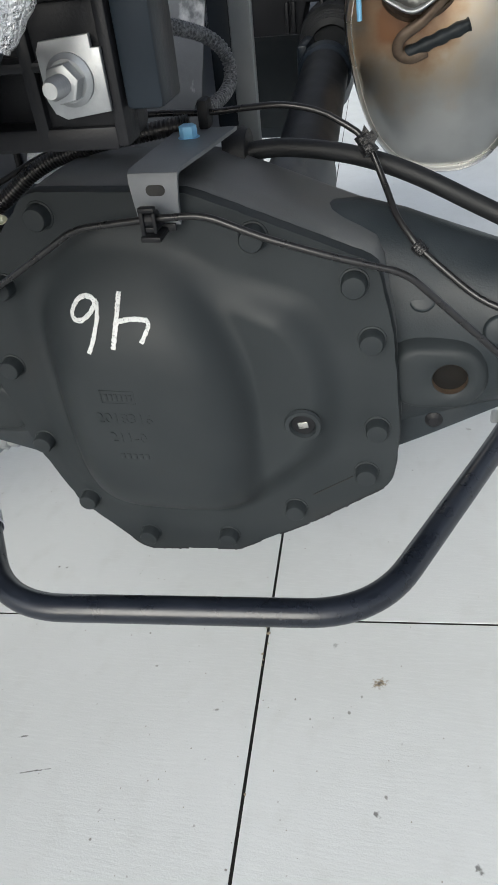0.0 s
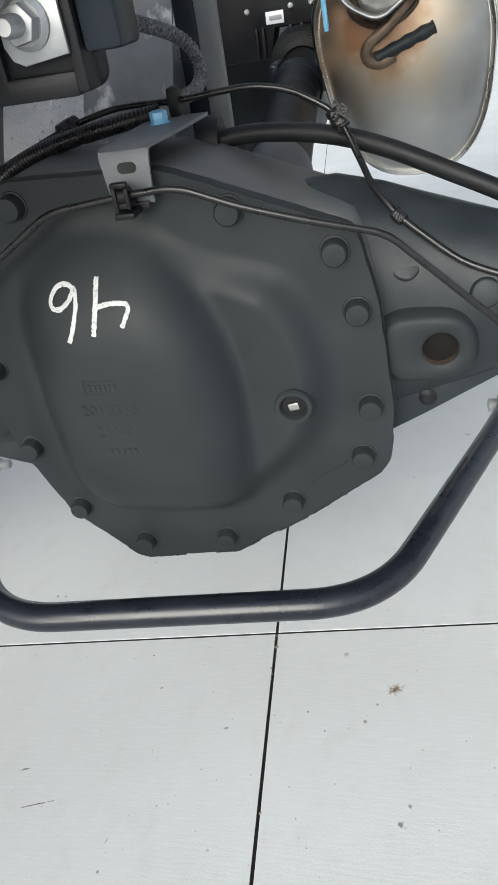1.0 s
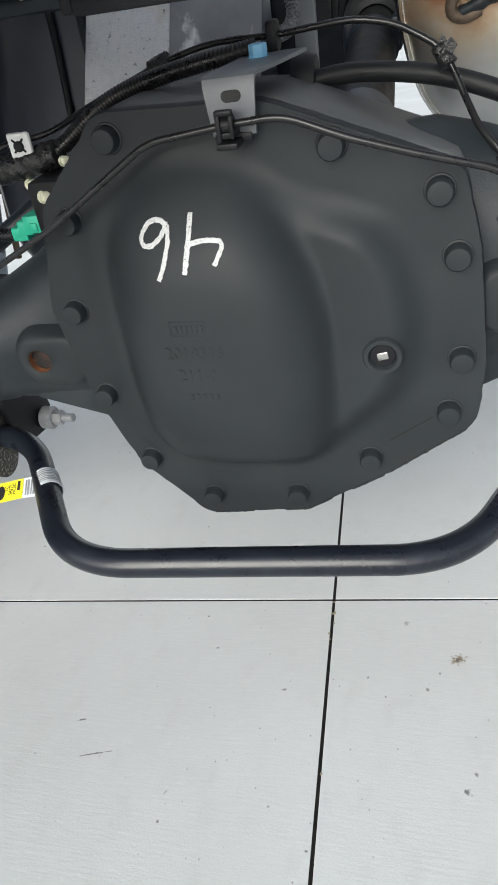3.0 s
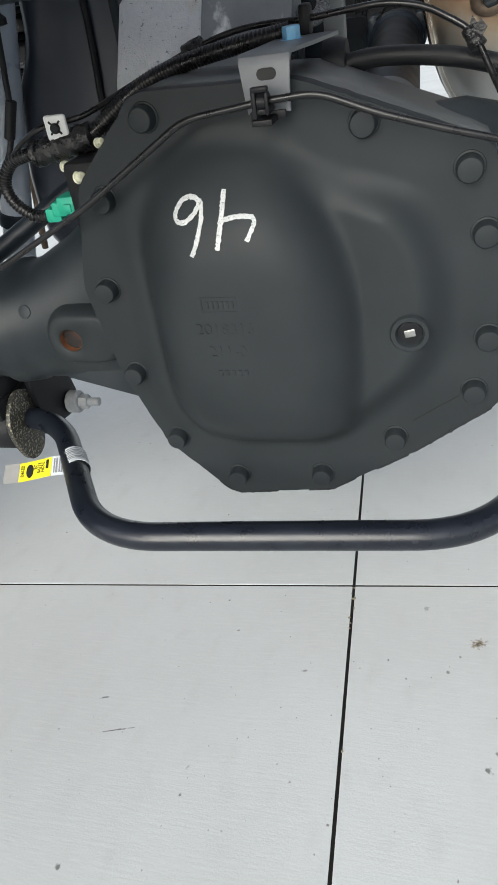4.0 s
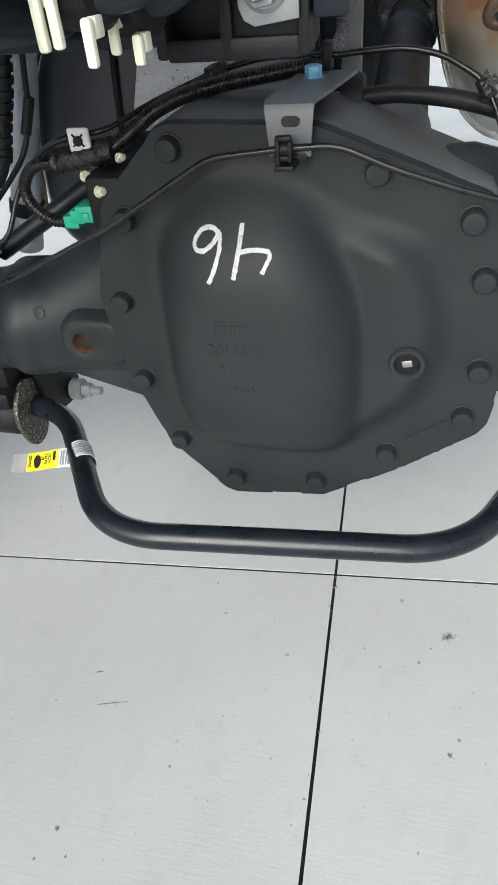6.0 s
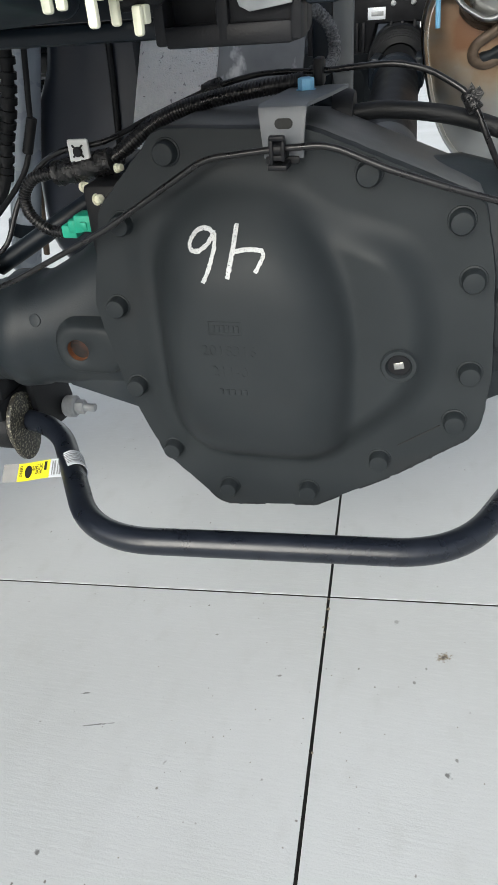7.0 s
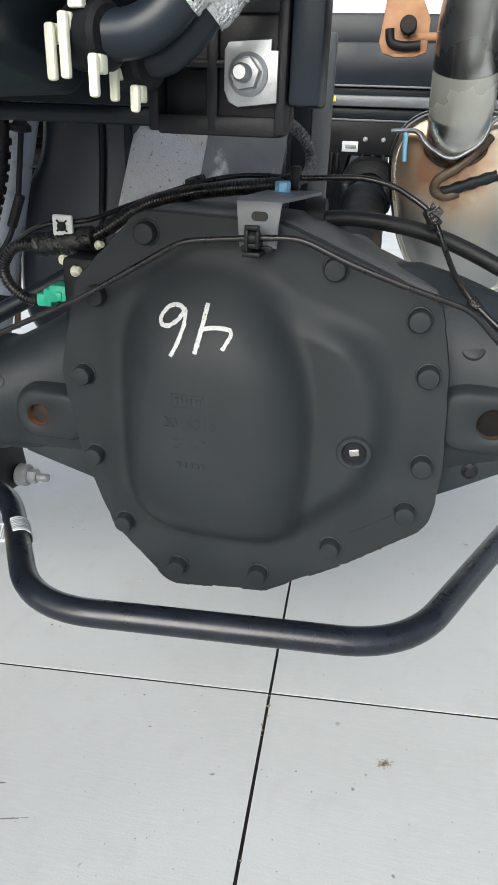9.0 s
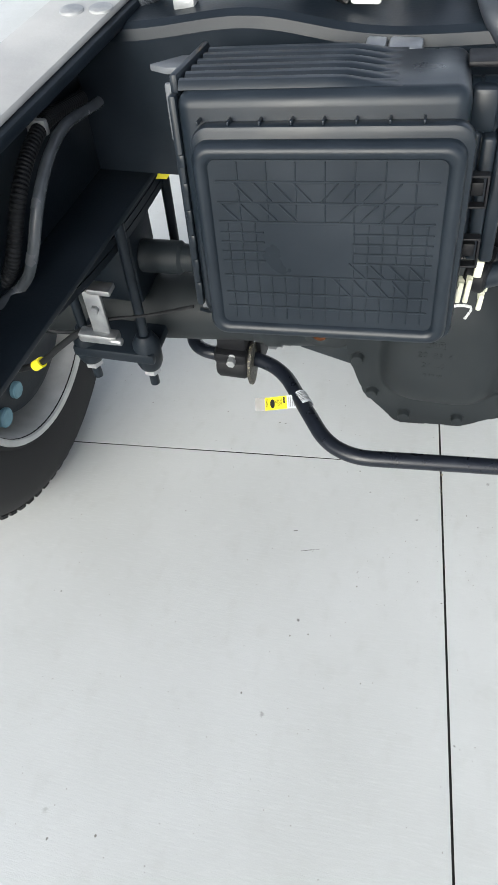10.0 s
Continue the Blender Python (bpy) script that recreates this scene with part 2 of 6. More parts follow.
# concrete: pale, brushed, with pits, specks, small stains and scuffs
def concrete():
    m = bpy.data.materials.new("pale_brushed_concrete")
    m.use_nodes = True
    n, l = m.node_tree.nodes, m.node_tree.links
    p = n["Principled BSDF"]
    p.inputs["Specular IOR Level"].default_value = 0.3
    p.inputs["Roughness"].default_value = 0.85
    geo = n.new("ShaderNodeNewGeometry")

    def field(scale, detail, stretch=(1, 1, 1), turn=0.0):
        mp = n.new("ShaderNodeMapping")
        mp.inputs["Scale"].default_value = stretch
        mp.inputs["Rotation"].default_value = (0, 0, turn)
        no = n.new("ShaderNodeTexNoise")
        no.inputs["Scale"].default_value, no.inputs["Detail"].default_value = scale, detail
        l.new(geo.outputs["Position"], mp.inputs["Vector"])
        l.new(mp.outputs["Vector"], no.inputs["Vector"])
        return no.outputs["Fac"]

    def span(value, lo, hi, to_lo=0.0, to_hi=1.0):
        r = n.new("ShaderNodeMapRange")
        for k, v in zip(("From Min", "From Max", "To Min", "To Max"), (lo, hi, to_lo, to_hi)):
            r.inputs[k].default_value = v
        l.new(value, r.inputs["Value"])
        return r.outputs["Result"]

    def math_of(op, x, y):
        k = n.new("ShaderNodeMath")
        k.operation = op
        for s, v in zip(k.inputs, (x, y)):
            if isinstance(v, float):
                s.default_value = v
            else:
                l.new(v, s)
        return k.outputs[0]

    def over(base, colour, fac):
        x = n.new("ShaderNodeMix")
        x.data_type = 'RGBA'
        l.new(fac, x.inputs["Factor"])
        if isinstance(base, tuple):
            x.inputs["A"].default_value = (*base, 1)
        else:
            l.new(base, x.inputs["A"])
        x.inputs["B"].default_value = (*colour, 1)
        return x.outputs["Result"]

    c = over((0.500, 0.512, 0.500), (0.570, 0.583, 0.578), span(field(2.2, 6), 0.32, 0.68))
    c = over(c, (0.450, 0.455, 0.435), span(field(30, 9, (1, 0.6, 1)), 0.54, 0.80, 0.0, 0.4))
    c = over(c, (0.62, 0.63, 0.62), span(field(300, 3, (0.12, 1, 1), 0.06), 0.50, 0.78, 0.0, 0.34))
    c = over(c, (0.43, 0.44, 0.43), span(field(700, 2), 0.58, 0.80, 0.0, 0.7))
    for scale, size, keep, tone in ((34.0, 0.060, 0.84, (0.13, 0.115, 0.095)), (90.0, 0.10, 0.82, (0.22, 0.20, 0.17)), (62.0, 0.045, 0.70, (0.15, 0.14, 0.12)), (15.0, 0.035, 0.70, (0.10, 0.09, 0.075))):
        v = n.new("ShaderNodeTexVoronoi")
        v.inputs["Scale"].default_value = scale
        mp = n.new("ShaderNodeMapping")
        mp.inputs["Scale"].default_value = (1, 0.8, 1)
        mp.inputs["Rotation"].default_value = (0, 0, 0.4)
        l.new(geo.outputs["Position"], mp.inputs["Vector"])
        l.new(mp.outputs["Vector"], v.inputs["Vector"])
        sep = n.new("ShaderNodeSeparateColor")
        l.new(v.outputs["Color"], sep.inputs["Color"])
        gate = span(sep.outputs[0], keep, keep + 0.02)
        ragged = math_of('ADD', v.outputs["Distance"], span(field(scale * 9, 3), 0.0, 1.0, -size * 0.9, size * 0.9))
        c = over(c, tone, math_of('MULTIPLY', span(ragged, size, size * 0.4, 0.0, 0.85), gate))
    for x, y, turn, hx, hy, tone, most in MARKS:
        mp = n.new("ShaderNodeMapping")
        mp.vector_type = 'TEXTURE'
        mp.inputs["Location"].default_value = (x, y, 0)
        mp.inputs["Rotation"].default_value = (0, 0, radians(turn))
        mp.inputs["Scale"].default_value = (hx, hy, 1)
        l.new(geo.outputs["Position"], mp.inputs["Vector"])
        ln = n.new("ShaderNodeVectorMath")
        ln.operation = 'LENGTH'
        l.new(mp.outputs["Vector"], ln.inputs[0])
        r = math_of('ADD', ln.outputs["Value"], span(field(220, 6), 0.3, 0.7, -0.55, 0.55))
        c = over(c, tone, span(r, 1.0, 0.35, 0.0, most))
    l.new(c, p.inputs["Base Color"])
    b1 = n.new("ShaderNodeBump")
    b1.inputs["Strength"].default_value, b1.inputs["Distance"].default_value = 0.14, 0.0012
    l.new(math_of('ADD', field(420, 4), field(300, 3, (0.10, 1, 1), 0.06)), b1.inputs["Height"])
    l.new(b1.outputs["Normal"], p.inputs["Normal"])
    return m


BROWN, DARK, SOOT = (0.20, 0.15, 0.09), (0.07, 0.065, 0.06), (0.13, 0.12, 0.105)
MARKS = [(0.168, 0.047, 24, 0.011, 0.0077, BROWN, 0.9),
         (0.168, 0.047, 24, 0.004, 0.0028, DARK, 0.9),
         (0.106, 0.102, 65, 0.006, 0.0042, SOOT, 0.45),
         (-0.033, -0.017, 20, 0.004, 0.0024, SOOT, 0.75),
         (0.174, -0.120, 130, 0.005, 0.0035, DARK, 0.8),
         (0.183, -0.100, 130, 0.003, 0.0021, SOOT, 0.7),
         (0.277, -0.160, 130, 0.006, 0.0042, DARK, 0.8),
         (0.134, 0.0, 149, 0.003, 0.0021, SOOT, 0.7),
         (0.304, 0.653, 147, 0.007, 0.0049, SOOT, 0.45),
         (-0.351, 0.213, 46, 0.004, 0.0028, DARK, 0.6),
         (-0.226, -0.283, 115, 0.004, 0.0028, DARK, 0.8),
         (-0.132, 0.040, 30, 0.0025, 0.0018, SOOT, 0.6),
         (-0.020, -0.162, 30, 0.0022, 0.0016, SOOT, 0.6),
         (-0.133, -0.161, 70, 0.003, 0.0021, SOOT, 0.5),
         (-0.254, -0.465, 105, 0.006, 0.0042, SOOT, 0.5),
         (-0.554, -0.680, 60, 0.007, 0.0050, SOOT, 0.3),
         (-0.234, -0.128, 17, 0.0262, 0.0012, DARK, 0.9),
         (-0.269, -0.086, 18, 0.0066, 0.0014, DARK, 0.8)]
CONCRETE = concrete()
JOINT = mat("dark_joint_filler", (0.010, 0.010, 0.0095), (0.020, 0.019, 0.018), 0.9, 0.95, scale=60, spec=0.1)


# ---- mesh helpers ----
def smooth_by_angle(me, angle=0.6):
    bm = bmesh.new()
    bm.from_mesh(me)
    for f in bm.faces:
        f.smooth = True
    for e in bm.edges:
        if len(e.link_faces) == 2 and e.calc_face_angle(0.0) > angle:
            e.smooth = False
    bm.to_mesh(me)
    bm.free()


def mesh_of(name, bm, material, angle=0.6):
    bmesh.ops.recalc_face_normals(bm, faces=bm.faces)
    me = bpy.data.meshes.new(name)
    bm.to_mesh(me)
    bm.free()
    me.materials.append(material)
    smooth_by_angle(me, angle)
    return me


# the truck stands a little rolled and turned to the slabs; its things are built in its own axes
TRUCK = Matrix.Translation((-0.0181, 0.0420, 0.0076)) @ pose(0, 0, 0, 4.937, 2.736, 0.474)
BASES = {}


def under(ob, parent):
    ob.parent = parent
    if parent.type == 'EMPTY':
        ob.matrix_parent_inverse = Matrix.Translation(-Vector(BASES.get(parent.name, (0, 0, 0))))
    else:
        ob.matrix_parent_inverse = parent.matrix_basis.inverted()
    return ob


def part(name, bm, material, parent, label="", angle=0.6):
    ob = new(name, mesh_of(name, bm, material, angle))
    under(ob, parent)
    return tagged(ob, label)


def put_part(name, me, m, parent, label=""):
    """One more object on a mesh that is shared, at the pose m."""
    ob = new(name, me)
    under(ob, parent)
    ob.matrix_basis = m
    return tagged(ob, label)


def thing(name, base, label, category, group="", kind=""):
    ob = new(name)
    ob.matrix_basis = TRUCK @ Matrix.Translation(base)
    BASES[ob.name] = tuple(base)
    ob.empty_display_size = 0.05
    return tagged(ob, label, category, group, kind)


def axis_pose(p0, p1):
    """The pose at p0 whose z axis points at p1."""
    d = Vector(p1) - Vector(p0)
    return Matrix.Translation(p0) @ d.to_track_quat('Z', 'Y').to_matrix().to_4x4()


def box(bm, lo, hi, bevel=0.0, m=None, seg=2):
    lo, hi = Vector(lo), Vector(hi)
    tmp = bmesh.new()
    bmesh.ops.create_cube(tmp, size=1.0, matrix=Matrix.Translation((lo + hi) / 2) @ Matrix.Diagonal((*(hi - lo), 1)))
    if bevel:
        bmesh.ops.bevel(tmp, geom=list(tmp.edges), offset=bevel, segments=seg, profile=0.5, affect='EDGES', clamp_overlap=True)
    join(bm, tmp, m)


def join(bm, tmp, m=None):
    if m is not None:
        bmesh.ops.transform(tmp, matrix=m, verts=tmp.verts)
    me = bpy.data.meshes.new("tmp")
    tmp.to_mesh(me)
    tmp.free()
    bm.from_mesh(me)
    bpy.data.meshes.remove(me)


def lathe(bm, profile, p0, p1, seg=32, closed=False):
    """Turns a profile of (radius, distance) about the line from p0 towards p1."""
    m = axis_pose(p0, p1)
    rings = []
    for r, h in profile:
        if r < 1e-6:
            rings.append([bm.verts.new(m @ Vector((0, 0, h)))])
        else:
            rings.append([bm.verts.new(m @ Vector((r * math.cos(2 * math.pi * k / seg), r * math.sin(2 * math.pi * k / seg), h))) for k in range(seg)])
    pairs = list(zip(rings, rings[1:])) + ([(rings[-1], rings[0])] if closed else [])
    for a, b in pairs:
        for k in range(seg):
            q = [a[k % len(a)], a[(k + 1) % len(a)], b[(k + 1) % len(b)], b[k % len(b)]]
            q = list(dict.fromkeys(q))
            if len(q) > 2:
                bm.faces.new(q)


def rod(bm, p0, p1, r, seg=20, bevel=0.15):
    n = (Vector(p1) - Vector(p0)).length
    b = min(r * bevel, n * 0.3)
    lathe(bm, [(0, 0), (r - b, 0), (r, b), (r, n - b), (r - b, n), (0, n)], p0, p1, seg)


def spline(pts, step):
    """Points along a smooth curve through pts."""
    pts = [Vector(p) for p in pts]
    out = []
    for i in range(len(pts) - 1):
        p0, p1, p2, p3 = pts[max(i - 1, 0)], pts[i], pts[i + 1], pts[min(i + 2, len(pts) - 1)]
        n = max(2, int((p2 - p1).length / step))
        for k in range(n):
            t = k / n
            out.append(0.5 * ((2 * p1) + (p2 - p0) * t + (2 * p0 - 5 * p1 + 4 * p2 - p3) * t * t + (3 * p1 - p0 - 3 * p2 + p3) * t ** 3))
    out.append(pts[-1])
    return out


def rounded_path(pts, radius, n=8):
    """A path of straight runs with arcs at its corners."""
    pts = [Vector(p) for p in pts]
    out = [pts[0]]
    for a, b, c in zip(pts, pts[1:], pts[2:]):
        u, v = (a - b), (c - b)
        d = min(radius, u.length * 0.48, v.length * 0.48)
        s, e = b + u.normalized() * d, b + v.normalized() * d
        for k in range(n + 1):
            t = k / n
            out.append(s * (1 - t) ** 2 + b * 2 * t * (1 - t) + e * t * t)
    out.append(pts[-1])
    clean = [out[0]]
    for p in out[1:]:
        if (p - clean[-1]).length > 1e-4:
            clean.append(p)
    return clean


def sweep(bm, path, radius, seg=14, caps=True, flat=1.0, wave=None):
    """A tube along a path. radius: a number, or a function of the index; flat squeezes it across."""
    path = [Vector(p) for p in path]
    up = Vector((0, 0, 1))
    rings = []
    side = None
    for i, p in enumerate(path):
        d = (path[min(i + 1, len(path) - 1)] - path[max(i - 1, 0)]).normalized()
        if side is None:
            side = d.cross(up if abs(d.z) < 0.9 else Vector((0, 1, 0))).normalized()
        else:
            side = (side - d * side.dot(d)).normalized()
        top = side.cross(d).normalized()
        r = radius(i) if callable(radius) else radius
        rings.append([bm.verts.new(p + side * (r * math.cos(2 * math.pi * k / seg)) + top * (r * flat * math.sin(2 * math.pi * k / seg))) for k in range(seg)])
    for a, b in zip(rings, rings[1:]):
        for k in range(seg):
            bm.faces.new((a[k], a[(k + 1) % seg], b[(k + 1) % seg], b[k]))
    if caps:
        bm.faces.new(rings[0][::-1])
        bm.faces.new(rings[-1])


def tube(pts, r, step=0.006, seg=14, flat=1.0):
    bm = bmesh.new()
    sweep(bm, spline(pts, step), r, seg, True, flat)
    return bm


def ribbed(pts, r, pitch=0.004, depth=0.0012, seg=14):
    bm = bmesh.new()
    path = spline(pts, pitch / 4)
    sweep(bm, path, lambda i: r - (depth if (i // 2) % 2 else 0.0), seg)
    return bm


def prism(bm, poly, lo, hi, axis='y', bevel=0.0, m=None):
    """A flat shape, drawn in the two other axes, made thick from lo to hi."""
    tmp = bmesh.new()
    def at(a, b, h):
        return {'y': (a, h, b), 'x': (h, a, b), 'z': (a, b, h)}[axis]
    low = [tmp.verts.new(at(a, b, lo)) for a, b in poly]
    high = [tmp.verts.new(at(a, b, hi)) for a, b in poly]
    tmp.faces.new(low)
    tmp.faces.new(high[::-1])
    n = len(poly)
    for k in range(n):
        tmp.faces.new((low[k], high[k], high[(k + 1) % n], low[(k + 1) % n]))
    bmesh.ops.recalc_face_normals(tmp, faces=tmp.faces)
    if bevel:
        ed = [e for e in tmp.edges if abs(e.verts[0].co['xyz'.index(axis)] - e.verts[1].co['xyz'.index(axis)]) < 1e-7]
        bmesh.ops.bevel(tmp, geom=ed, offset=bevel, segments=2, profile=0.5, affect='EDGES', clamp_overlap=True)
    join(bm, tmp, m)


def rounded_rect(x0, z0, x1, z1, r, n=6):
    out = []
    for cx, cz, a0 in ((x1 - r, z0 + r, -90), (x1 - r, z1 - r, 0), (x0 + r, z1 - r, 90), (x0 + r, z0 + r, 180)):
        for k in range(n + 1):
            a = radians(a0 + 90 * k / n)
            out.append((cx + r * math.cos(a), cz + r * math.sin(a)))
    return out


def hull(points):
    pts = sorted(set(points))
    def half(ps):
        h = []
        for p in ps:
            while len(h) > 1 and (h[-1][0] - h[-2][0]) * (p[1] - h[-2][1]) - (h[-1][1] - h[-2][1]) * (p[0] - h[-2][0]) <= 0:
                h.pop()
            h.append(p)
        return h
    lo, up = half(pts), half(pts[::-1])
    return lo[:-1] + up[:-1]


def ray_radius(poly, c, a):
    """How far the outline lies from c in the direction a."""
    dx, dz = math.cos(a), math.sin(a)
    best = 0.0
    for (x1, z1), (x2, z2) in zip(poly, poly[1:] + poly[:1]):
        ex, ez = x2 - x1, z2 - z1
        den = dx * ez - dz * ex
        if abs(den) < 1e-12:
            continue
        t = ((x1 - c[0]) * ez - (z1 - c[1]) * ex) / den
        u = ((x1 - c[0]) * dz - (z1 - c[1]) * dx) / den
        if t > 0 and -1e-6 <= u <= 1 + 1e-6:
            best = max(best, t)
    return best


def loft(bm, rings, caps=True):
    made = [[bm.verts.new(p) for p in r] for r in rings]
    for a, b in zip(made, made[1:]):
        for k in range(len(a)):
            bm.faces.new((a[k], a[(k + 1) % len(a)], b[(k + 1) % len(b)], b[k]))
    if caps:
        bm.faces.new(made[0][::-1])
        bm.faces.new(made[-1])


def sstep(t):
    t = min(1.0, max(0.0, t))
    return t * t * (3 - 2 * t)


def hex_bolt(r_flange, r_hex, h, flange=0.003, seg=24):
    """A flanged hexagon head, its seat at the origin, its top along +z."""
    bm = bmesh.new()
    lathe(bm, [(0, 0), (r_flange, 0), (r_flange, flange * 0.5), (r_flange * 0.86, flange), (0, flange)], (0, 0, 0), (0, 0, 1), seg)
    tmp = bmesh.new()
    poly = [(r_hex * math.cos(radians(60 * k)), r_hex * math.sin(radians(60 * k))) for k in range(6)]
    prism(tmp, poly, flange * 0.9, h, 'z', r_hex * 0.12)
    join(bm, tmp)
    return bm


# ---- ground ----
GROUND_TURN, JX, JY, SLAB = radians(4.1), 0.0078, 0.1376, 3.0
bm = bmesh.new()
bmesh.ops.create_grid(bm, x_segments=8, y_segments=8, size=400.0, matrix=Matrix.Translation((0, 0, -0.012)))
ground = tagged(new("ground", mesh_of("ground", bm, CONCRETE)), "pale concrete ground of a wide open lot", "ground", kind="structure")
pavement = tagged(new("pavement"), "pale brushed concrete slabs with dark joints and small stains", "pavement", kind="structure")
bm = bmesh.new()
box(bm, (0.0020, 0.0017, -0.0118), (SLAB - 0.0020, SLAB - 0.0017, 0.0), 0.0003, seg=1)
slab_mesh = mesh_of("slab", bm, CONCRETE)
turn = Matrix.Translation((JX, JY, 0)) @ Matrix.Rotation(GROUND_TURN, 4, 'Z')
for i in range(-4, 4):
    for j in range(-4, 5):
        s = put_part("slab", slab_mesh, turn @ Matrix.Translation((i * SLAB, j * SLAB, 0)), pavement)
bm = bmesh.new()
box(bm, (-4 * SLAB, -4 * SLAB, -0.0119), (4 * SLAB, 5 * SLAB, -0.0007), 0, m=turn)
part("joint_filler", bm, JOINT, pavement, "dark filler in the slab joints")

# crumbs caught in the joint
bm = bmesh.new()
bmesh.ops.create_icosphere(bm, subdivisions=1, radius=0.0022)
for v in bm.verts:
    v.co *= 1 + 0.35 * noise.noise(v.co * 900)
CRUMB = mat("tan_grit", (0.22, 0.18, 0.12), (0.32, 0.27, 0.19), 0.8, 0.9, scale=200)
crumb_mesh = mesh_of("crumb", bm, CRUMB, 0.3)
rng = random.Random(4)
for k in range(9):
    along_y = -0.004 - 0.30 * rng.random() ** 2.2
    m = turn @ Matrix.Translation((rng.uniform(-0.003, 0.003), along_y, 0.0008)) @ Matrix.Rotation(rng.uniform(0, 6), 4, 'Z') @ Matrix.Diagonal((rng.uniform(0.4, 0.9), rng.uniform(0.5, 1.5), 0.4, 1))
    put_part("crumb", crumb_mesh, m, pavement)

# ---- rear axle ----
BOLTS = [(-.1033, .6083), (.0738, .5888), (.1524, .5498), (.1673, .4985), (.1740, .4065), (.1649, .3524), (.0936, .2980), (.0171, .2489), (-.0759, .2426), (-.1377, .2914), (-.1685, .3710), (-.1756, .4622), (-.1562, .5459)]
LOBES = (.019, .012, .021, .018, .020, .026, .0255, .0235, .0265, .0165, .0165, .0255, .025)
FACE = 0.012
CC = (0.0, 0.42)
ring = []
for (x, z), r in zip(BOLTS + [(-0.022, 0.611), (0.022, 0.611)], LOBES + (.0135, .0125)):
    ring += [(x + r * math.cos(radians(a)), z + r * math.sin(radians(a))) for a in range(0, 360, 15)]
OUTLINE = hull(ring)


def rbox_d(x, z, cx, cz, hx, hz, r):
    qx, qz = abs(x - cx) - hx + r, abs(z - cz) - hz + r
    return math.hypot(max(qx, 0), max(qz, 0)) + min(max(qx, qz), 0) - r


def soft_max(p, q, k):
    t = max(k - abs(p - q), 0) / k
    return max(p, q) + t * t * k * 0.25


def cover_height(x, z):
    """How far the pressed cover stands out from its flange."""
    v = (z - 0.425) / (0.172 if z > 0.425 else 0.138)
    up = sstep(v)
    u = (x + 0.030 + 0.012 * up) / (0.1045 - 0.012 * up)
    p = 3.9 - 1.4 * up
    rho = (abs(u) ** p + abs(v) ** p) ** (1 / p)
    h1 = 0.057 * (1 - rho ** (4.6 - 2.2 * up)) - 0.002
    d2 = soft_max(soft_max(rbox_d(x, z, 0.045, 0.432, 0.105, 0.146, 0.045), 0.66 * (x - 0.119) - 0.751 * (z - 0.352), 0.03), 0.46 * (x - 0.075) + 0.888 * (z - 0.566), 0.06)
    h2 = 0.0205 * sstep(-d2 / 0.036) * (0.45 + 0.55 * sstep((x - 0.02) / 0.07))
    d3 = rbox_d(x, z, -0.045, 0.430, 0.118, 0.150, 0.07)
    h3 = 0.0065 * sstep(-d3 / 0.024)
    return soft_max(soft_max(h1, h3, 0.012), h2, 0.012)


def on_cover(x, z, lift=0.0):
    return Vector((x, FACE - cover_height(x, z) - lift, z))


axle = thing("rear_axle", (0, 0.075, 0.22), "satin black rear axle with pressed differential cover under a truck chassis", "axle")
bm = bmesh.new()
NA, NR = 180, 84
rad = [ray_radius(OUTLINE, CC, 2 * math.pi * k / NA) + (0.0014 + 0.0012 * sstep((k - 148) / 10) * sstep((172 - k) / 10)) * noise.noise(Vector((k * 0.62, 3.0, 0))) for k in range(NA)]
rows = []
mid = bm.verts.new(on_cover(*CC))
for j in range(1, NR + 1):
    s = j / NR
    row = []
    for k in range(NA):
        a = 2 * math.pi * k / NA
        x, z = CC[0] + s * rad[k] * math.cos(a), CC[1] + s * rad[k] * math.sin(a)
        row.append(bm.verts.new(on_cover(x, z)))
    rows.append(row)
for extra, y in ((0.0012, FACE + 0.0015), (0.0012, FACE + 0.009)):
    rows.append([bm.verts.new((CC[0] + (rad[k] + extra) * math.cos(2 * math.pi * k / NA), y, CC[1] + (rad[k] + extra) * math.sin(2 * math.pi * k / NA))) for k in range(NA)])
for k in range(NA):
    bm.faces.new((mid, rows[0][k], rows[0][(k + 1) % NA]))
for a, b in zip(rows, rows[1:]):
    for k in range(NA):
        bm.faces.new((a[k], a[(k + 1) % NA], b[(k + 1) % NA], b[k]))
cover = part("differential_cover", bm, AXLE, axle, "pressed steel differential cover, satin black", angle=0.9)

bm = bmesh.new()
lathe(bm, [(0.0, 0.0), (0.0128, 0.0), (0.0132, 0.0012), (0.0120, 0.0032), (0.0107, 0.0036), (0.0103, 0.0050), (0.0101, 0.0128), (0.0090, 0.0145), (0.0060, 0.0150), (0.0, 0.0150)], (0, 0, 0), (0, 0, 1), 24)
bolt_mesh = mesh_of("cover_bolt", bm, AXLE)
for n, (x, z) in enumerate(BOLTS):
    put_part("cover_bolt", bolt_mesh, Matrix.Translation((x, FACE - 0.0005, z)) @ pose(0, 0, 0, 90, 0, 0) @ pose(0, 0, 0, 0, 0, 17 * n), cover)

# gasket seam and casting behind the cover
def ring_at(y, grow, cx=CC[0], cz=CC[1], circle=None, mixk=0.0, n=96):
    out = []
    for k in range(n):
        a = 2 * math.pi * k / n
        r = ray_radius(OUTLINE, CC, a) + grow
        if circle:
            r = r * (1 - mixk) + circle * mixk
        out.append((cx + r * math.cos(a), y, cz + r * math.sin(a)))
    return out


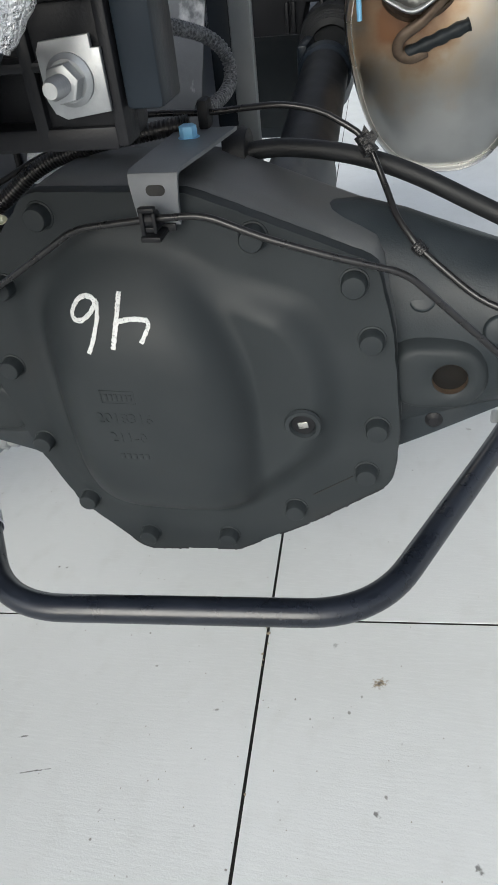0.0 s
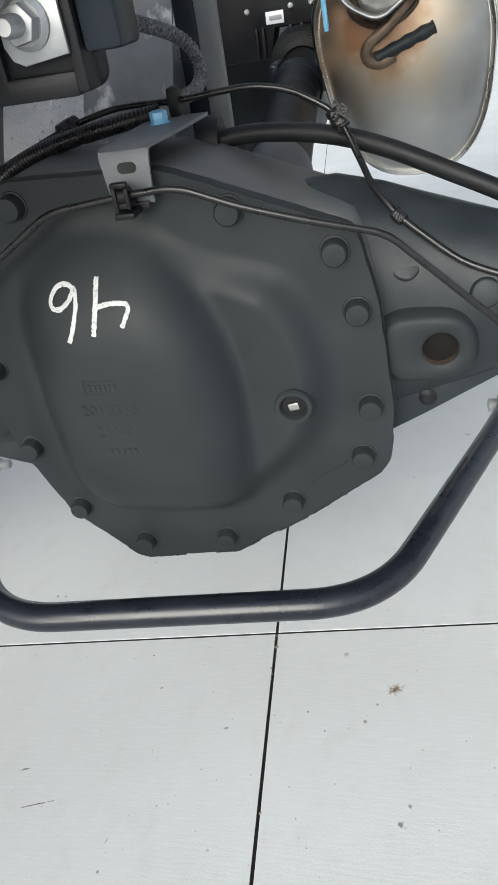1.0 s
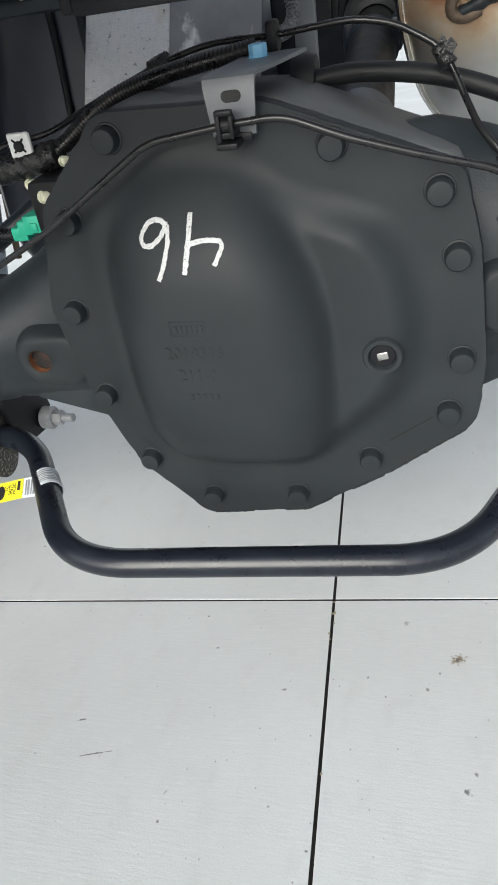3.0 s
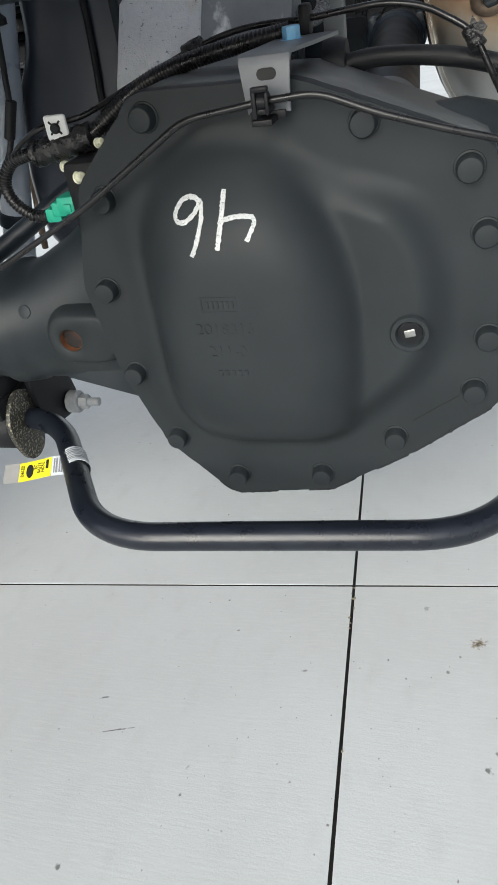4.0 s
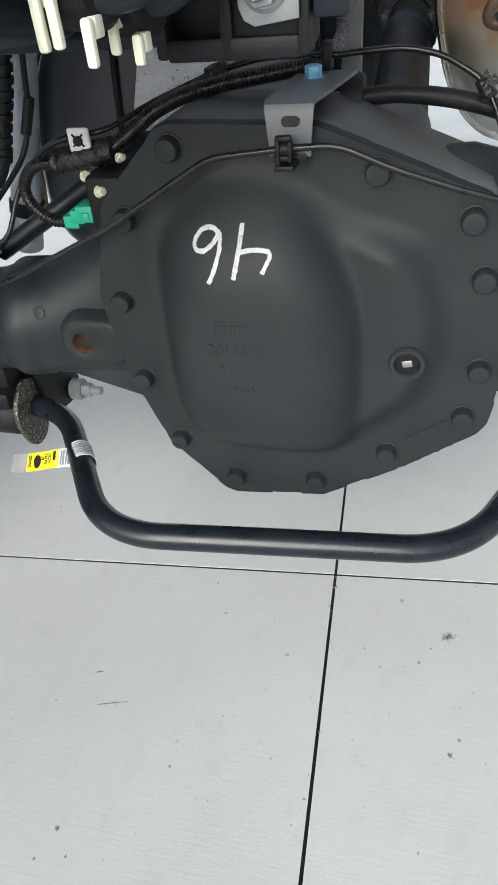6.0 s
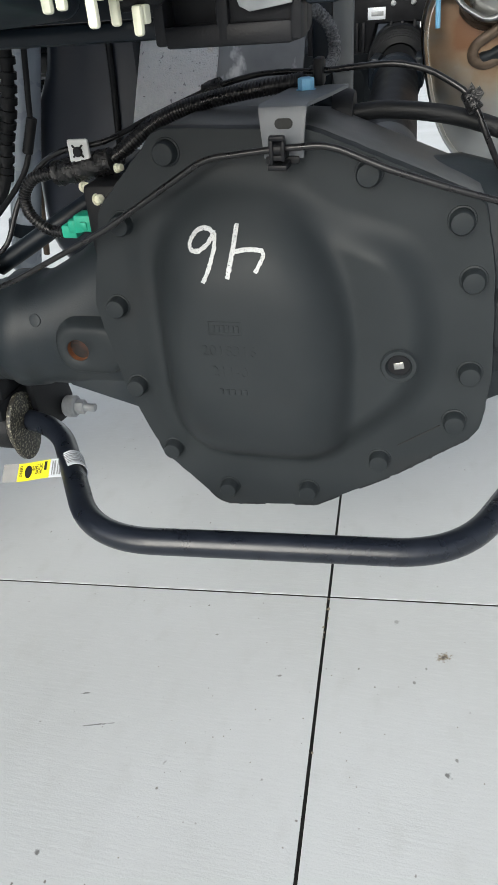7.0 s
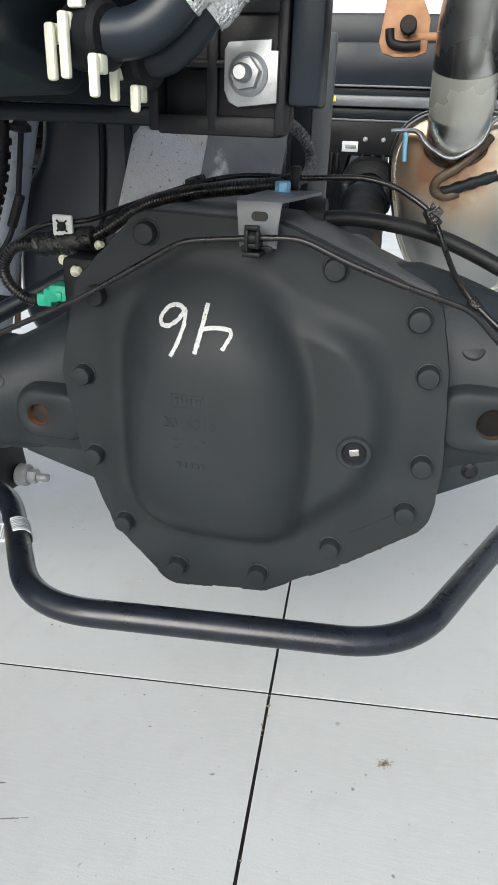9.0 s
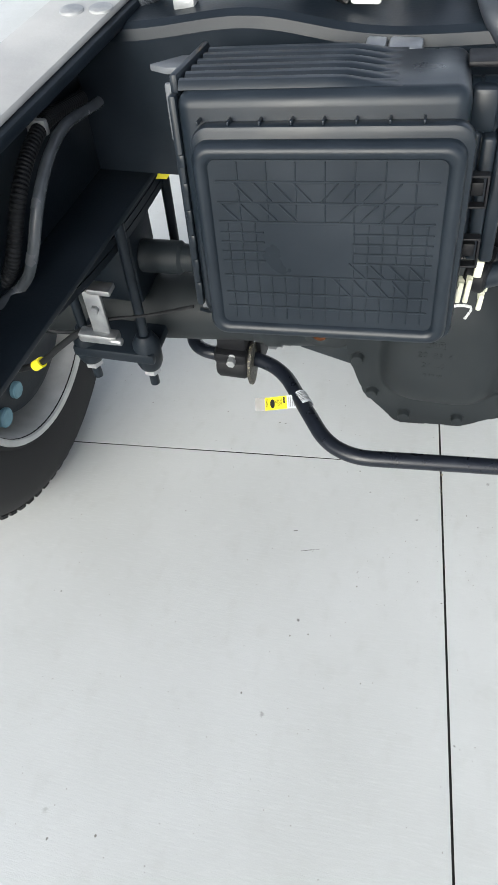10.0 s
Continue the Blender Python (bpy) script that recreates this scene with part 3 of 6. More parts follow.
bm = bmesh.new()
loft(bm, [ring_at(FACE + 0.0085, -0.003), ring_at(FACE + 0.0125, -0.003)])
part("gasket", bm, INK, axle, "black sealant seam behind the cover")
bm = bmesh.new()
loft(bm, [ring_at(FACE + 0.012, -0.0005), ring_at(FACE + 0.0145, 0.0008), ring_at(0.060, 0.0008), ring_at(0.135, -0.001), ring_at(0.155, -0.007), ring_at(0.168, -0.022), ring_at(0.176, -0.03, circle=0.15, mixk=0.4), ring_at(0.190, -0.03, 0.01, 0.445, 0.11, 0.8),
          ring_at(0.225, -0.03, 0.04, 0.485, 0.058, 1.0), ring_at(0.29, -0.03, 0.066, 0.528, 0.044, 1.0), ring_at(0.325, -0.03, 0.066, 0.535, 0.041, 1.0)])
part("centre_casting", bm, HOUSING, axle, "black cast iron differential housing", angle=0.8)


def tube_z(x):
    return 0.437 + 0.11 * x


def section(x, zc, hy, hz, yc=0.075, p=2.6, n=40):
    out = []
    for k in range(n):
        a = 2 * math.pi * k / n
        c, s = math.cos(a), math.sin(a)
        out.append((x, yc + hy * math.copysign(abs(c) ** (2 / p), c), zc + hz * math.copysign(abs(s) ** (2 / p), s)))
    return out


bm = bmesh.new()
loft(bm, [section(-0.10, 0.435, 0.060, 0.155, 0.085), section(-0.165, 0.428, 0.058, 0.122, 0.090, 2.4), section(-0.205, 0.420, 0.058, 0.102, 0.088, 2.3), section(-0.245, 0.412, 0.060, 0.082, 0.085, 2.2), section(-0.285, 0.405, 0.064, 0.068, 0.077, 2.1), section(-0.302, 0.4035, 0.065, 0.066, 0.075, 2.0),
          section(-0.306, 0.403, 0.068, 0.069, 0.075, 2.0), section(-0.332, 0.4005, 0.069, 0.070, 0.075, 2.0), section(-0.338, 0.400, 0.064, 0.064, 0.075, 2.0), section(-0.352, 0.3985, 0.062, 0.062, 0.075, 2.0)])
part("tube_neck", bm, CASTING, axle, angle=0.8)
bm = bmesh.new()
loft(bm, [section(0.10, 0.448, 0.058, 0.135, 0.088), section(0.150, 0.458, 0.060, 0.126, 0.098, 2.4), section(0.190, 0.462, 0.062, 0.112, 0.098, 2.2), section(0.215, 0.464, 0.062, 0.101, 0.097, 2.15), section(0.25, 0.468, 0.062, 0.086, 0.093, 2.1), section(0.287, 0.473, 0.063, 0.070, 0.087, 2.0), section(0.33, 0.474, 0.068, 0.070, 0.078, 2.0), section(0.36, 0.476, 0.062, 0.062, 0.075, 2.0)])
part("tube_neck", bm, CASTING, axle, angle=0.8)
for x, y, z, r, tilt in ((0.207, 0.0455, 0.519, 0.0125, -32), (0.270, 0.0285, 0.497, 0.0120, -18), (-0.285, 0.0205, 0.436, 0.0075, -22)):
    bm = bmesh.new()
    lathe(bm, [(0.0, 0.0016), (r * 0.80, 0.0015), (r * 0.93, 0.0011), (r, 0.0002), (r * 1.08, -0.003), (0, -0.004)], (0, 0, 0), (0, 0, 1), 28)
    bmesh.ops.transform(bm, matrix=Matrix.Translation((x, y, z)) @ pose(0, 0, 0, 90 + tilt, 0, 0), verts=bm.verts)
    part("casting_boss", bm, CASTING, axle, "round cast scar on the housing")
for x0, x1 in ((-0.345, -0.86), (0.35, 0.80)):
    bm = bmesh.new()
    rod(bm, (x0, 0.075, tube_z(x0)), (x1, 0.075, tube_z(x1)), 0.060, 40, 0.05)
    part("axle_tube", bm, AXLE, axle)


def lug(cx, cz, y, r_hole, outline, depth, floor_mat):
    """A flat raised pad with a drilled blind hole."""
    bm = bmesh.new()
    n = 48
    c = Vector((cx, cz))
    rings = []
    for y_at, grow in ((y, -0.0060), (y + 0.0012, -0.0022), (y + 0.0038, 0.0002), (y + 0.009, 0.0030), (y + 0.020, 0.0070), (y + 0.034, 0.013)):
        ring = []
        for k in range(n):
            a = 2 * math.pi * k / n
            r = ray_radius(outline, (cx, cz), a) + grow
            ring.append((cx + r * math.cos(a), y_at, cz + r * math.sin(a)))
        rings.append(ring)
    hole = [(cx + r_hole * math.cos(2 * math.pi * k / n), y, cz + r_hole * math.sin(2 * math.pi * k / n)) for k in range(n)]
    rim = [(x, y + 0.0012, z) for x, _, z in [(cx + (r_hole - 0.0012) * math.cos(2 * math.pi * k / n), 0, cz + (r_hole - 0.0012) * math.sin(2 * math.pi * k / n)) for k in range(n)]]
    loft(bm, rings[::-1] + [hole, rim], caps=False)
    pad = part("drilled_lug", bm, AXLE, axle, angle=1.1)
    bm = bmesh.new()
    lathe(bm, [(r_hole - 0.0013, 0.0011), (r_hole - 0.0013, depth - 0.002), (0, depth - 0.002)], (cx, y, cz), (cx, y + 1, cz), 32)
    part("bore", bm, RUSTHOLE if floor_mat is RUSTFLOOR else HOTSTEEL, pad, "bare rusty inside of the drilled hole")
    # Shallow disc near the rim; its dark colour stands in for depth shade.
    bm = bmesh.new()
    rod(bm, (cx, y + 0.0105, cz), (cx, y + 0.0085, cz), r_hole * 0.99, 28)
    part("bore_floor", bm, floor_mat, pad, "shallow disc in the drilled hole, shade put into its colour")


lug(-0.2355, 0.4065, 0.0105, 0.0136, rounded_rect(-0.262, 0.379, -0.183, 0.434, 0.024), 0.026, RUSTFLOOR)
lug(0.2343, 0.4515, 0.0215, 0.0165, rounded_rect(0.181, 0.420, 0.264, 0.481, 0.027), 0.030, BOREDARK)
# lower webs that tie the casting to the tubes
bm = bmesh.new()
prism(bm, [(-0.180, 0.316), (-0.272, 0.3435), (-0.30, 0.38), (-0.17, 0.42)], 0.040, 0.085, 'y', 0.006)
part("web", bm, CASTING, axle)
bm = bmesh.new()
prism(bm, [(0.175, 0.338), (0.222, 0.3645), (0.290, 0.4055), (0.30, 0.47), (0.17, 0.47)], 0.052, 0.095, 'y', 0.006)
part("web", bm, CASTING, axle)
bm = bmesh.new()
lathe(bm, [(0.0, -0.0015), (0.0045, -0.0015), (0.006, 0.0), (0.0085, 0.0015), (0.0085, 0.010), (0, 0.010)], (0.2255, 0.0495, 0.386), (0.2255, 1, 0.386), 20)
part("web_plug", bm, PLASTIC_D, axle, "small dark plug under the drilled lug")
# filler plug
bm = bmesh.new()
py = on_cover(0.1085, 0.4195).y
lathe(bm, [(0.0105, 0.0), (0.0165, 0.0), (0.0175, -0.003), (0.016, -0.0055), (0.0125, -0.0055), (0.0105, -0.002)], (0.1085, py + 0.001, 0.4195), (0.1085, py + 1, 0.4195), 36, closed=True)
plug = part("filler_plug", bm, AXLE, cover, "filler plug with a bare square socket")
bm = bmesh.new()
rod(bm, (0.1085, py + 0.001, 0.4195), (0.1085, py - 0.001, 0.4195), 0.0108, 28)
part("plug_face", bm, PLASTIC_D, axle)
bm = bmesh.new()
box(bm, (-0.0048, -0.0018, -0.0036), (0.0048, 0.0, 0.0036), 0.0012, m=Matrix.Translation((0.1085, py - 0.0008, 0.4195)) @ Matrix.Rotation(radians(-12), 4, 'Y'))
part("plug_socket", bm, STEEL, axle, "bright bare metal square")
# number painted on the cover, upside down
def stroke(bm, pts, w):
    path = spline([Vector((x, 0, z)) for x, z in pts], 0.0012)
    left, right, lb, rb = [], [], [], []
    for i, p in enumerate(path):
        d = (path[min(i + 1, len(path) - 1)] - path[max(i - 1, 0)]).normalized()
        n = Vector((-d.z, 0, d.x))
        for out, back, s in ((left, lb, 1), (right, rb, -1)):
            q = p + n * (s * w * (0.5 + 0.28 * noise.noise(Vector((p.x * 900, s * 7.0, p.z * 900)))))
            out.append(bm.verts.new(on_cover(q.x, q.z, 0.0009)))
            back.append(bm.verts.new(on_cover(q.x, q.z, 0.0001)))
    for i in range(len(path) - 1):
        bm.faces.new((left[i], left[i + 1], right[i + 1], right[i]))
        bm.faces.new((left[i], lb[i], lb[i + 1], left[i + 1]))
        bm.faces.new((right[i], right[i + 1], rb[i + 1], rb[i]))


mark = thing("painted_number", tuple(on_cover(-0.0508, 0.5255)), "white paint-pen number 46 written upside down on the cover", "painted number")
bm = bmesh.new()
stroke(bm, [(-0.0569, 0.5466), (-0.0637, 0.5503), (-0.0734, 0.5482), (-0.0801, 0.5387), (-0.0784, 0.5332), (-0.0713, 0.5325), (-0.0625, 0.5386), (-0.0573, 0.5470), (-0.0562, 0.5358), (-0.0604, 0.5197), (-0.0664, 0.5069)], 0.0036)
part("digit_6", bm, PAINTMARK, mark)
bm = bmesh.new()
stroke(bm, [(-0.0366, 0.5542), (-0.0387, 0.5356), (-0.0434, 0.5113)], 0.0040)
stroke(bm, [(-0.0396, 0.5325), (-0.0282, 0.5347), (-0.0155, 0.5343), (-0.0115, 0.5318), (-0.0131, 0.5260), (-0.0181, 0.5167)], 0.0034)
part("digit_4", bm, PAINTMARK, mark)

bm = bmesh.new()
stroke(bm, [(0.112, 0.317), (0.132, 0.331), (0.152, 0.345)], 0.0010)
part("seam_line", bm, INK, cover, "thin dark line across the flange")


# squeezed-out sealant along the lower edge of the cover
for a0, a1 in ((-26, -52), (-54, -66), (-74, -90), (-100, -118)):
    bm = bmesh.new()
    run = []
    for i in range(41):
        a = radians(a0 + (a1 - a0) * i / 40)
        d = ray_radius(OUTLINE, CC, a) + 0.0004
        run.append(Vector((CC[0] + d * math.cos(a), FACE - 0.002, CC[1] + d * math.sin(a))))
    sweep(bm, run, lambda i: 0.0014 + 0.0016 * max(0.0, noise.noise(Vector((i * 0.55, a0 * 0.7, 0)))), 10)
    part("sealant_bead", bm, RUBBER, cover, "lumpy black sealant squeezed out of the joint")


def lettering(name, text, size, at, material, parent, depth=0.0008, label="", turn=None):
    """Raised letters from the built-in font, standing upright and facing -y, centred on a point."""
    cu = bpy.data.curves.new("letters", 'FONT')
    cu.body, cu.size, cu.extrude, cu.align_x, cu.align_y = text, size, depth, 'CENTER', 'CENTER'
    cu.resolution_u = 3
    ob = bpy.data.objects.new("letters", cu)
    me = bpy.data.meshes.new_from_object(ob)
    bpy.data.objects.remove(ob)
    me.materials.clear()
    me.materials.append(material)
    me.transform(Matrix.Translation(at) @ (turn if turn is not None else pose(0, 0, 0, 90, 0, 0)))
    o = new(name, me)
    under(o, parent)
    return tagged(o, label)


lettering("stamped_number", "2018316", 0.0155, on_cover(-0.047, 0.442), AXLE, cover, 0.0004, "raised stamped characters 2018316")
lettering("stamped_number", "211-0", 0.0155, on_cover(-0.0475, 0.4203), AXLE, cover, 0.0004, "raised stamped characters 211-0")
bm = bmesh.new()
sy = on_cover(-0.049, 0.465).y
for z in (0.4587, 0.4717):
    box(bm, (-0.0645, sy - 0.00035, z - 0.0006), (-0.0335, sy + 0.004, z + 0.0006))
for x in (-0.0645, -0.0335):
    box(bm, (x - 0.0006, sy - 0.00035, 0.4581), (x + 0.0006, sy + 0.004, 0.4723))
for k in range(6):
    box(bm, (-0.0615 + 0.0045 * k, sy - 0.0005, 0.4617), (-0.058 + 0.0045 * k, sy + 0.004, 0.4687), 0.0004)
part("stamped_frame", bm, AXLE, cover, "raised stamped frame with worn marks")
bm = bmesh.new()
sy = on_cover(-0.0455, 0.399).y
for k in range(5):
    box(bm, (-0.0595 + 0.006 * k, sy - 0.0005, 0.396), (-0.0555 + 0.006 * k, sy + 0.003, 0.402), 0.0004)
part("stamped_bar", bm, AXLE, cover)

# ---- stabilizer bar ----
BZ = 0.268
stab = thing("stabilizer_bar", (0, -0.118, BZ - 0.0135), "glossy black bent steel stabilizer bar under the axle", "stabilizer bar")
bm = bmesh.new()
bar_path = rounded_path([(-0.505, 0.21, BZ), (-0.505, 0.076, BZ), (-0.323, 0.074, BZ), (-0.184, -0.1315, BZ), (0.181, -0.0945, BZ), (0.310, 0.172, BZ), (0.37, 0.31, BZ)], 0.066, 14)
sweep(bm, bar_path, 0.0138, 28)
bar = part("bar", bm, BAR, stab)
bm = bmesh.new()
lathe(bm, [(0.012, -0.030), (0.027, -0.030), (0.031, -0.024), (0.031, 0.024), (0.027, 0.030), (0.012, 0.030)], (-0.405, 0.064, BZ - 0.004), (0, 0.064, BZ - 0.004), 32, closed=True)
part("bushing", bm, RUBBER, stab, "black rubber bushing in its clamp")
bm = bmesh.new()
poly = []
for k in range(32):
    a = 2 * math.pi * k / 32
    poly.append((0.064 + 0.034 * math.cos(a) * (1 + 0.06 * math.sin(3 * a)), BZ - 0.004 + 0.048 * math.sin(a)))
prism(bm, poly, -0.373, -0.366, 'x', 0.0015)
part("washer_plate", bm, WORN, stab, "worn speckled metal end plate of the bushing")
bm = bmesh.new()
box(bm, (-0.437, 0.030, BZ + 0.018), (-0.373, 0.105, BZ + 0.045), 0.008)
box(bm, (-0.432, 0.045, BZ + 0.04), (-0.376, 0.10, 0.352), 0.006)
part("clamp", bm, PLASTIC_D, stab, "black bracket that clamps the bushing to the axle")
bm = hex_bolt(0.011, 0.0085, 0.016, 0.003)
bmesh.ops.transform(bm, matrix=pose(-0.40, 0.034, BZ + 0.033, 0, 0, 0) @ pose(0, 0, 0, 90, 0, 0), verts=bm.verts)
part("clamp_bolt", bm, DULLZINC, stab)
# link bolt behind
bm = bmesh.new()
rod(bm, (-0.356, 0.148, 0.246), (-0.338, 0.148, 0.246), 0.0155, 24)
rod(bm, (-0.339, 0.148, 0.246), (-0.326, 0.148, 0.246), 0.0105, 6, 0.1)
rod(bm, (-0.327, 0.148, 0.246), (-0.310, 0.148, 0.246), 0.0058, 14)
part("link_bolt", bm, DULLZINC, stab, "pale zinc bolt and nut")
bm = bmesh.new()
prism(bm, [(0.10, 0.235), (0.16, 0.225), (0.175, 0.25), (0.165, 0.30), (0.12, 0.37), (0.08, 0.37), (0.085, 0.26)], -0.366, -0.357, 'x', 0.002)
part("link_plate", bm, PLASTIC_D, stab)

bm = bmesh.new()
rod(bm, (0.338, 0.245, 0.252), (0.320, 0.245, 0.252), 0.0150, 24)
rod(bm, (0.3205, 0.245, 0.252), (0.308, 0.245, 0.252), 0.0085, 14)
part("link_bolt", bm, DULLZINC, stab, "pale zinc bolt and nut")

# ---- label on the bar ----
tag = thing("bar_label", (-0.25, -0.02, BZ - 0.02), "yellow and white paper label wrapped round the stabilizer bar", "label")
bdir = Vector((0.573, -0.819, 0)).normalized()
bc = Vector((-0.2585, -0.0182, BZ))
bm = bmesh.new()
lathe(bm, [(0.0139, 0.0), (0.0145, 0.0), (0.0145, 0.030), (0.0139, 0.030)], bc - bdir * 0.015, bc + bdir, 32, closed=True)
part("wrap", bm, LABELW, tag, "white wrap with grey printed bars")
bm = bmesh.new()
for k in range(7):
    lathe(bm, [(0.0142, 0.0), (0.01462, 0.0), (0.01462, 0.0011 + 0.0005 * (k % 3)), (0.0142, 0.0011)], bc - bdir * (0.0115 - 0.0033 * k), bc + bdir * 9, 32, closed=True)
part("printed_bar", bm, DULLZINC, tag)
la = Vector((-0.95, -0.22, -0.05)).normalized()
lu = (bdir * 0.93 + Vector((0, 0, -0.36)))
lu = (lu - la * lu.dot(la)).normalized()
ln = la.cross(lu).normalized()
if ln.y > 0:
    ln = -ln
LM = Matrix((( la.x, lu.x, ln.x, bc.x), (la.y, lu.y, ln.y, bc.y), (la.z, lu.z, ln.z, bc.z), (0, 0, 0, 1)))


FLAG_TURN = Matrix.Rotation(radians(-90), 4, 'Z')


def flag(x0, x1, y0, y1, lift, material, name, label=""):
    bm = bmesh.new()
    n = 10
    rings = []
    for i in range(n + 1):
        x = x0 + (x1 - x0) * i / n
        w = 0.0022 * math.sin(x * 70)
        rings.append([LM @ Vector((x, y0, w + lift)), LM @ Vector((x, y1, w + lift)), LM @ Vector((x, y1, w + lift + 0.0004)), LM @ Vector((x, y0, w + lift + 0.0004))])
    loft(bm, rings)
    return part(name, bm, material, tag, label)


flag(0.006, 0.030, -0.0125, 0.0125, 0.0, LABELW, "white_flag")
flag(0.028, 0.068, -0.0120, 0.0125, 0.0005, YELLOW, "yellow_flag", "bright yellow printed flag")
flag(0.066, 0.086, -0.0125, 0.0120, 0.0, CLEAR, "tape_end", "bare grey end of the label tape")
for k in range(5):
    flag(0.011 + 0.0032 * k, 0.0122 + 0.0032 * k + 0.0006 * (k % 2), -0.0095, 0.0095, 0.0009, DULLZINC, "printed_bar")
flag(0.0315, 0.0345, -0.0095, 0.002, 0.0012, INK, "printed_bar")
for text, x in (("HC3C", 0.0385), ("5A771", 0.0430), ("EC", 0.0478), ("D61ED", 0.0640)):
    lift = 0.0022 * math.sin(x * 70) + 0.0013
    lettering("printed_code", text, 0.0052, LM @ Vector((x, -0.001 if len(text) > 2 else -0.003, lift)), INK, tag, 0.0002, "", LM.to_3x3().to_4x4() @ FLAG_TURN)
bm = bmesh.new()
tmp = bmesh.new()
prism(tmp, [(0.0545 + 0.0042 * math.cos(a * math.pi / 12), 0.001 + 0.0085 * math.sin(a * math.pi / 12)) for a in range(24)], 0.0, 0.0012, 'z')
w = 0.0022 * math.sin(0.0545 * 70)
join(bm, tmp, LM @ Matrix.Translation((0, 0, w + 0.0008)))
part("printed_oval", bm, INK, tag)

# ---- wheel ----
WX, WY, WR = -0.796, 0.022, 0.3485
wheel = thing("wheel", (WX, WY, -0.03), "black rubber truck tyre on a silver steel rim", "wheel")
bm = bmesh.new()
prof = [(0.228, 0.0), (0.252, -0.004), (0.262, 0.001), (0.300, 0.008), (0.345, 0.007), (0.376, -0.008), (0.388, -0.022), (0.3905, -0.04), (0.3905, -0.20), (0.382, -0.222), (0.335, -0.24), (0.252, -0.228), (0.228, -0.23)]
lathe(bm, [(r, -h) for r, h in prof], (WX, WY, WR), (WX - 1, WY, WR), 96, closed=True)
tyre = part("tyre", bm, TYRE, wheel)
bm = bmesh.new()
for k in range(72):
    a = 2 * math.pi * k / 72
    for off, sh in ((-0.045, 0.0), (-0.125, 0.5), (-0.2, 0.0)):
        aa = a + sh * 2 * math.pi / 72
        box(bm, (off - 0.028, -0.011, 0.386), (off + 0.028, 0.011, 0.3930), 0, m=Matrix.Translation((WX, WY, WR)) @ Matrix.Rotation(aa, 4, 'X'))
part("tread", bm, TYRE, tyre)
bm = bmesh.new()
lathe(bm, [(0.238, 0.004), (0.2435, -0.002), (0.240, -0.007), (0.231, -0.004), (0.224, 0.012), (0.218, 0.06), (0.212, 0.12), (0.12, 0.15), (0.06, 0.15), (0.06, 0.156), (0.215, 0.156), (0.236, 0.05)], (WX, WY, WR), (WX - 1, WY, WR), 72, closed=True)
part("rim", bm, RIM, wheel, "silver painted steel rim")
bm = bmesh.new()
lathe(bm, [(0.0, 0.02), (0.16, 0.02), (0.185, 0.03), (0.185, 0.145), (0.0, 0.145)], (WX, WY, WR), (WX - 1, WY, WR), 48)
part("brake_drum", bm, FRAME, wheel, "dark brake drum inside the rim")
bm = bmesh.new()
rod(bm, (-0.806, -0.070, 0.250), (-0.830, -0.070, 0.250), 0.017, 20)
rod(bm, (-0.812, -0.123, 0.227), (-0.830, -0.123, 0.227), 0.020, 20)
part("caliper", bm, TEAL, wheel, "pale blue painted brake part")

# ---- leaf spring ----
SX = -0.585
spring = thing("leaf_spring", (SX, 0.05, 0.40), "black steel leaf spring pack clamped on the axle by U-bolts", "leaf spring")


def leaf(z0, length, thick, rise):
    bm = bmesh.new()
    n = 24
    rings = []
    for i in range(n + 1):
        t = -1 + 2 * i / n
        y, z = 0.06 + t * length, z0 + rise * (t * length) ** 2
        w = 0.046
        c = SX + 0.085 * (y - 0.06)
        rings.append([(c - w, y, z), (c + w, y, z), (c + w, y, z + thick), (c - w, y, z + thick)])
    loft(bm, rings)
    return bm


zz = 0.566
for n in range(6):
    part("leaf", leaf(zz, 0.30 + 0.085 * n, 0.0125, 0.42), FRAME, spring, angle=0.4)
    zz += 0.0148
bm = bmesh.new()
box(bm, (SX - 0.042, 0.015, 0.43), (SX + 0.042, 0.110, 0.566), 0.006)
part("spacer_block", bm, FRAME, spring)
bm = bmesh.new()
lathe(bm, [(0, 0), (0.024, 0), (0.0275, 0.004), (0.0275, 0.070), (0.023, 0.076), (0.023, 0.094), (0.020, 0.098), (0, 0.098)], (SX + 0.040, 0.050, 0.506), (SX + 1, 0.050, 0.545), 28)
part("spring_stop", bm, CASTING, spring, "black round stop beside the spring pack")
bm = bmesh.new()
box(bm, (SX - 0.050, -0.030, zz - 0.001), (SX + 0.050, 0.155, zz + 0.012), 0.005)
part("top_plate", bm, FRAME, spring)
for y in (-0.04, 0.165):
    bm = bmesh.new()
    sweep(bm, rounded_path([(SX - 0.056, y, 0.292), (SX - 0.056, y, zz + 0.022), (SX + 0.056, y, zz + 0.022), (SX + 0.056, y, 0.292)], 0.03, 6), 0.0085, 16)
    u = part("u_bolt", bm, FRAME, spring)
    for s in (-1, 1):
        bm = bmesh.new()
        lathe(bm, [(0.009, 0.0), (0.0165, 0.0), (0.0165, 0.015), (0.009, 0.015)], (SX + s * 0.056, y, 0.324), (SX + s * 0.056, y, 1), 6, closed=True)
        part("nut", bm, DULLZINC, u, "pale zinc nut")
        bm = bmesh.new()
        lathe(bm, [(0.009, 0), (0.019, 0), (0.024, 0.014), (0.024, 0.055), (0.014, 0.075), (0.009, 0.075)], (SX + s * 0.056, y, 0.338), (SX + s * 0.056, y, 1), 20, closed=True)
        part("sleeve", bm, FRAME, u)
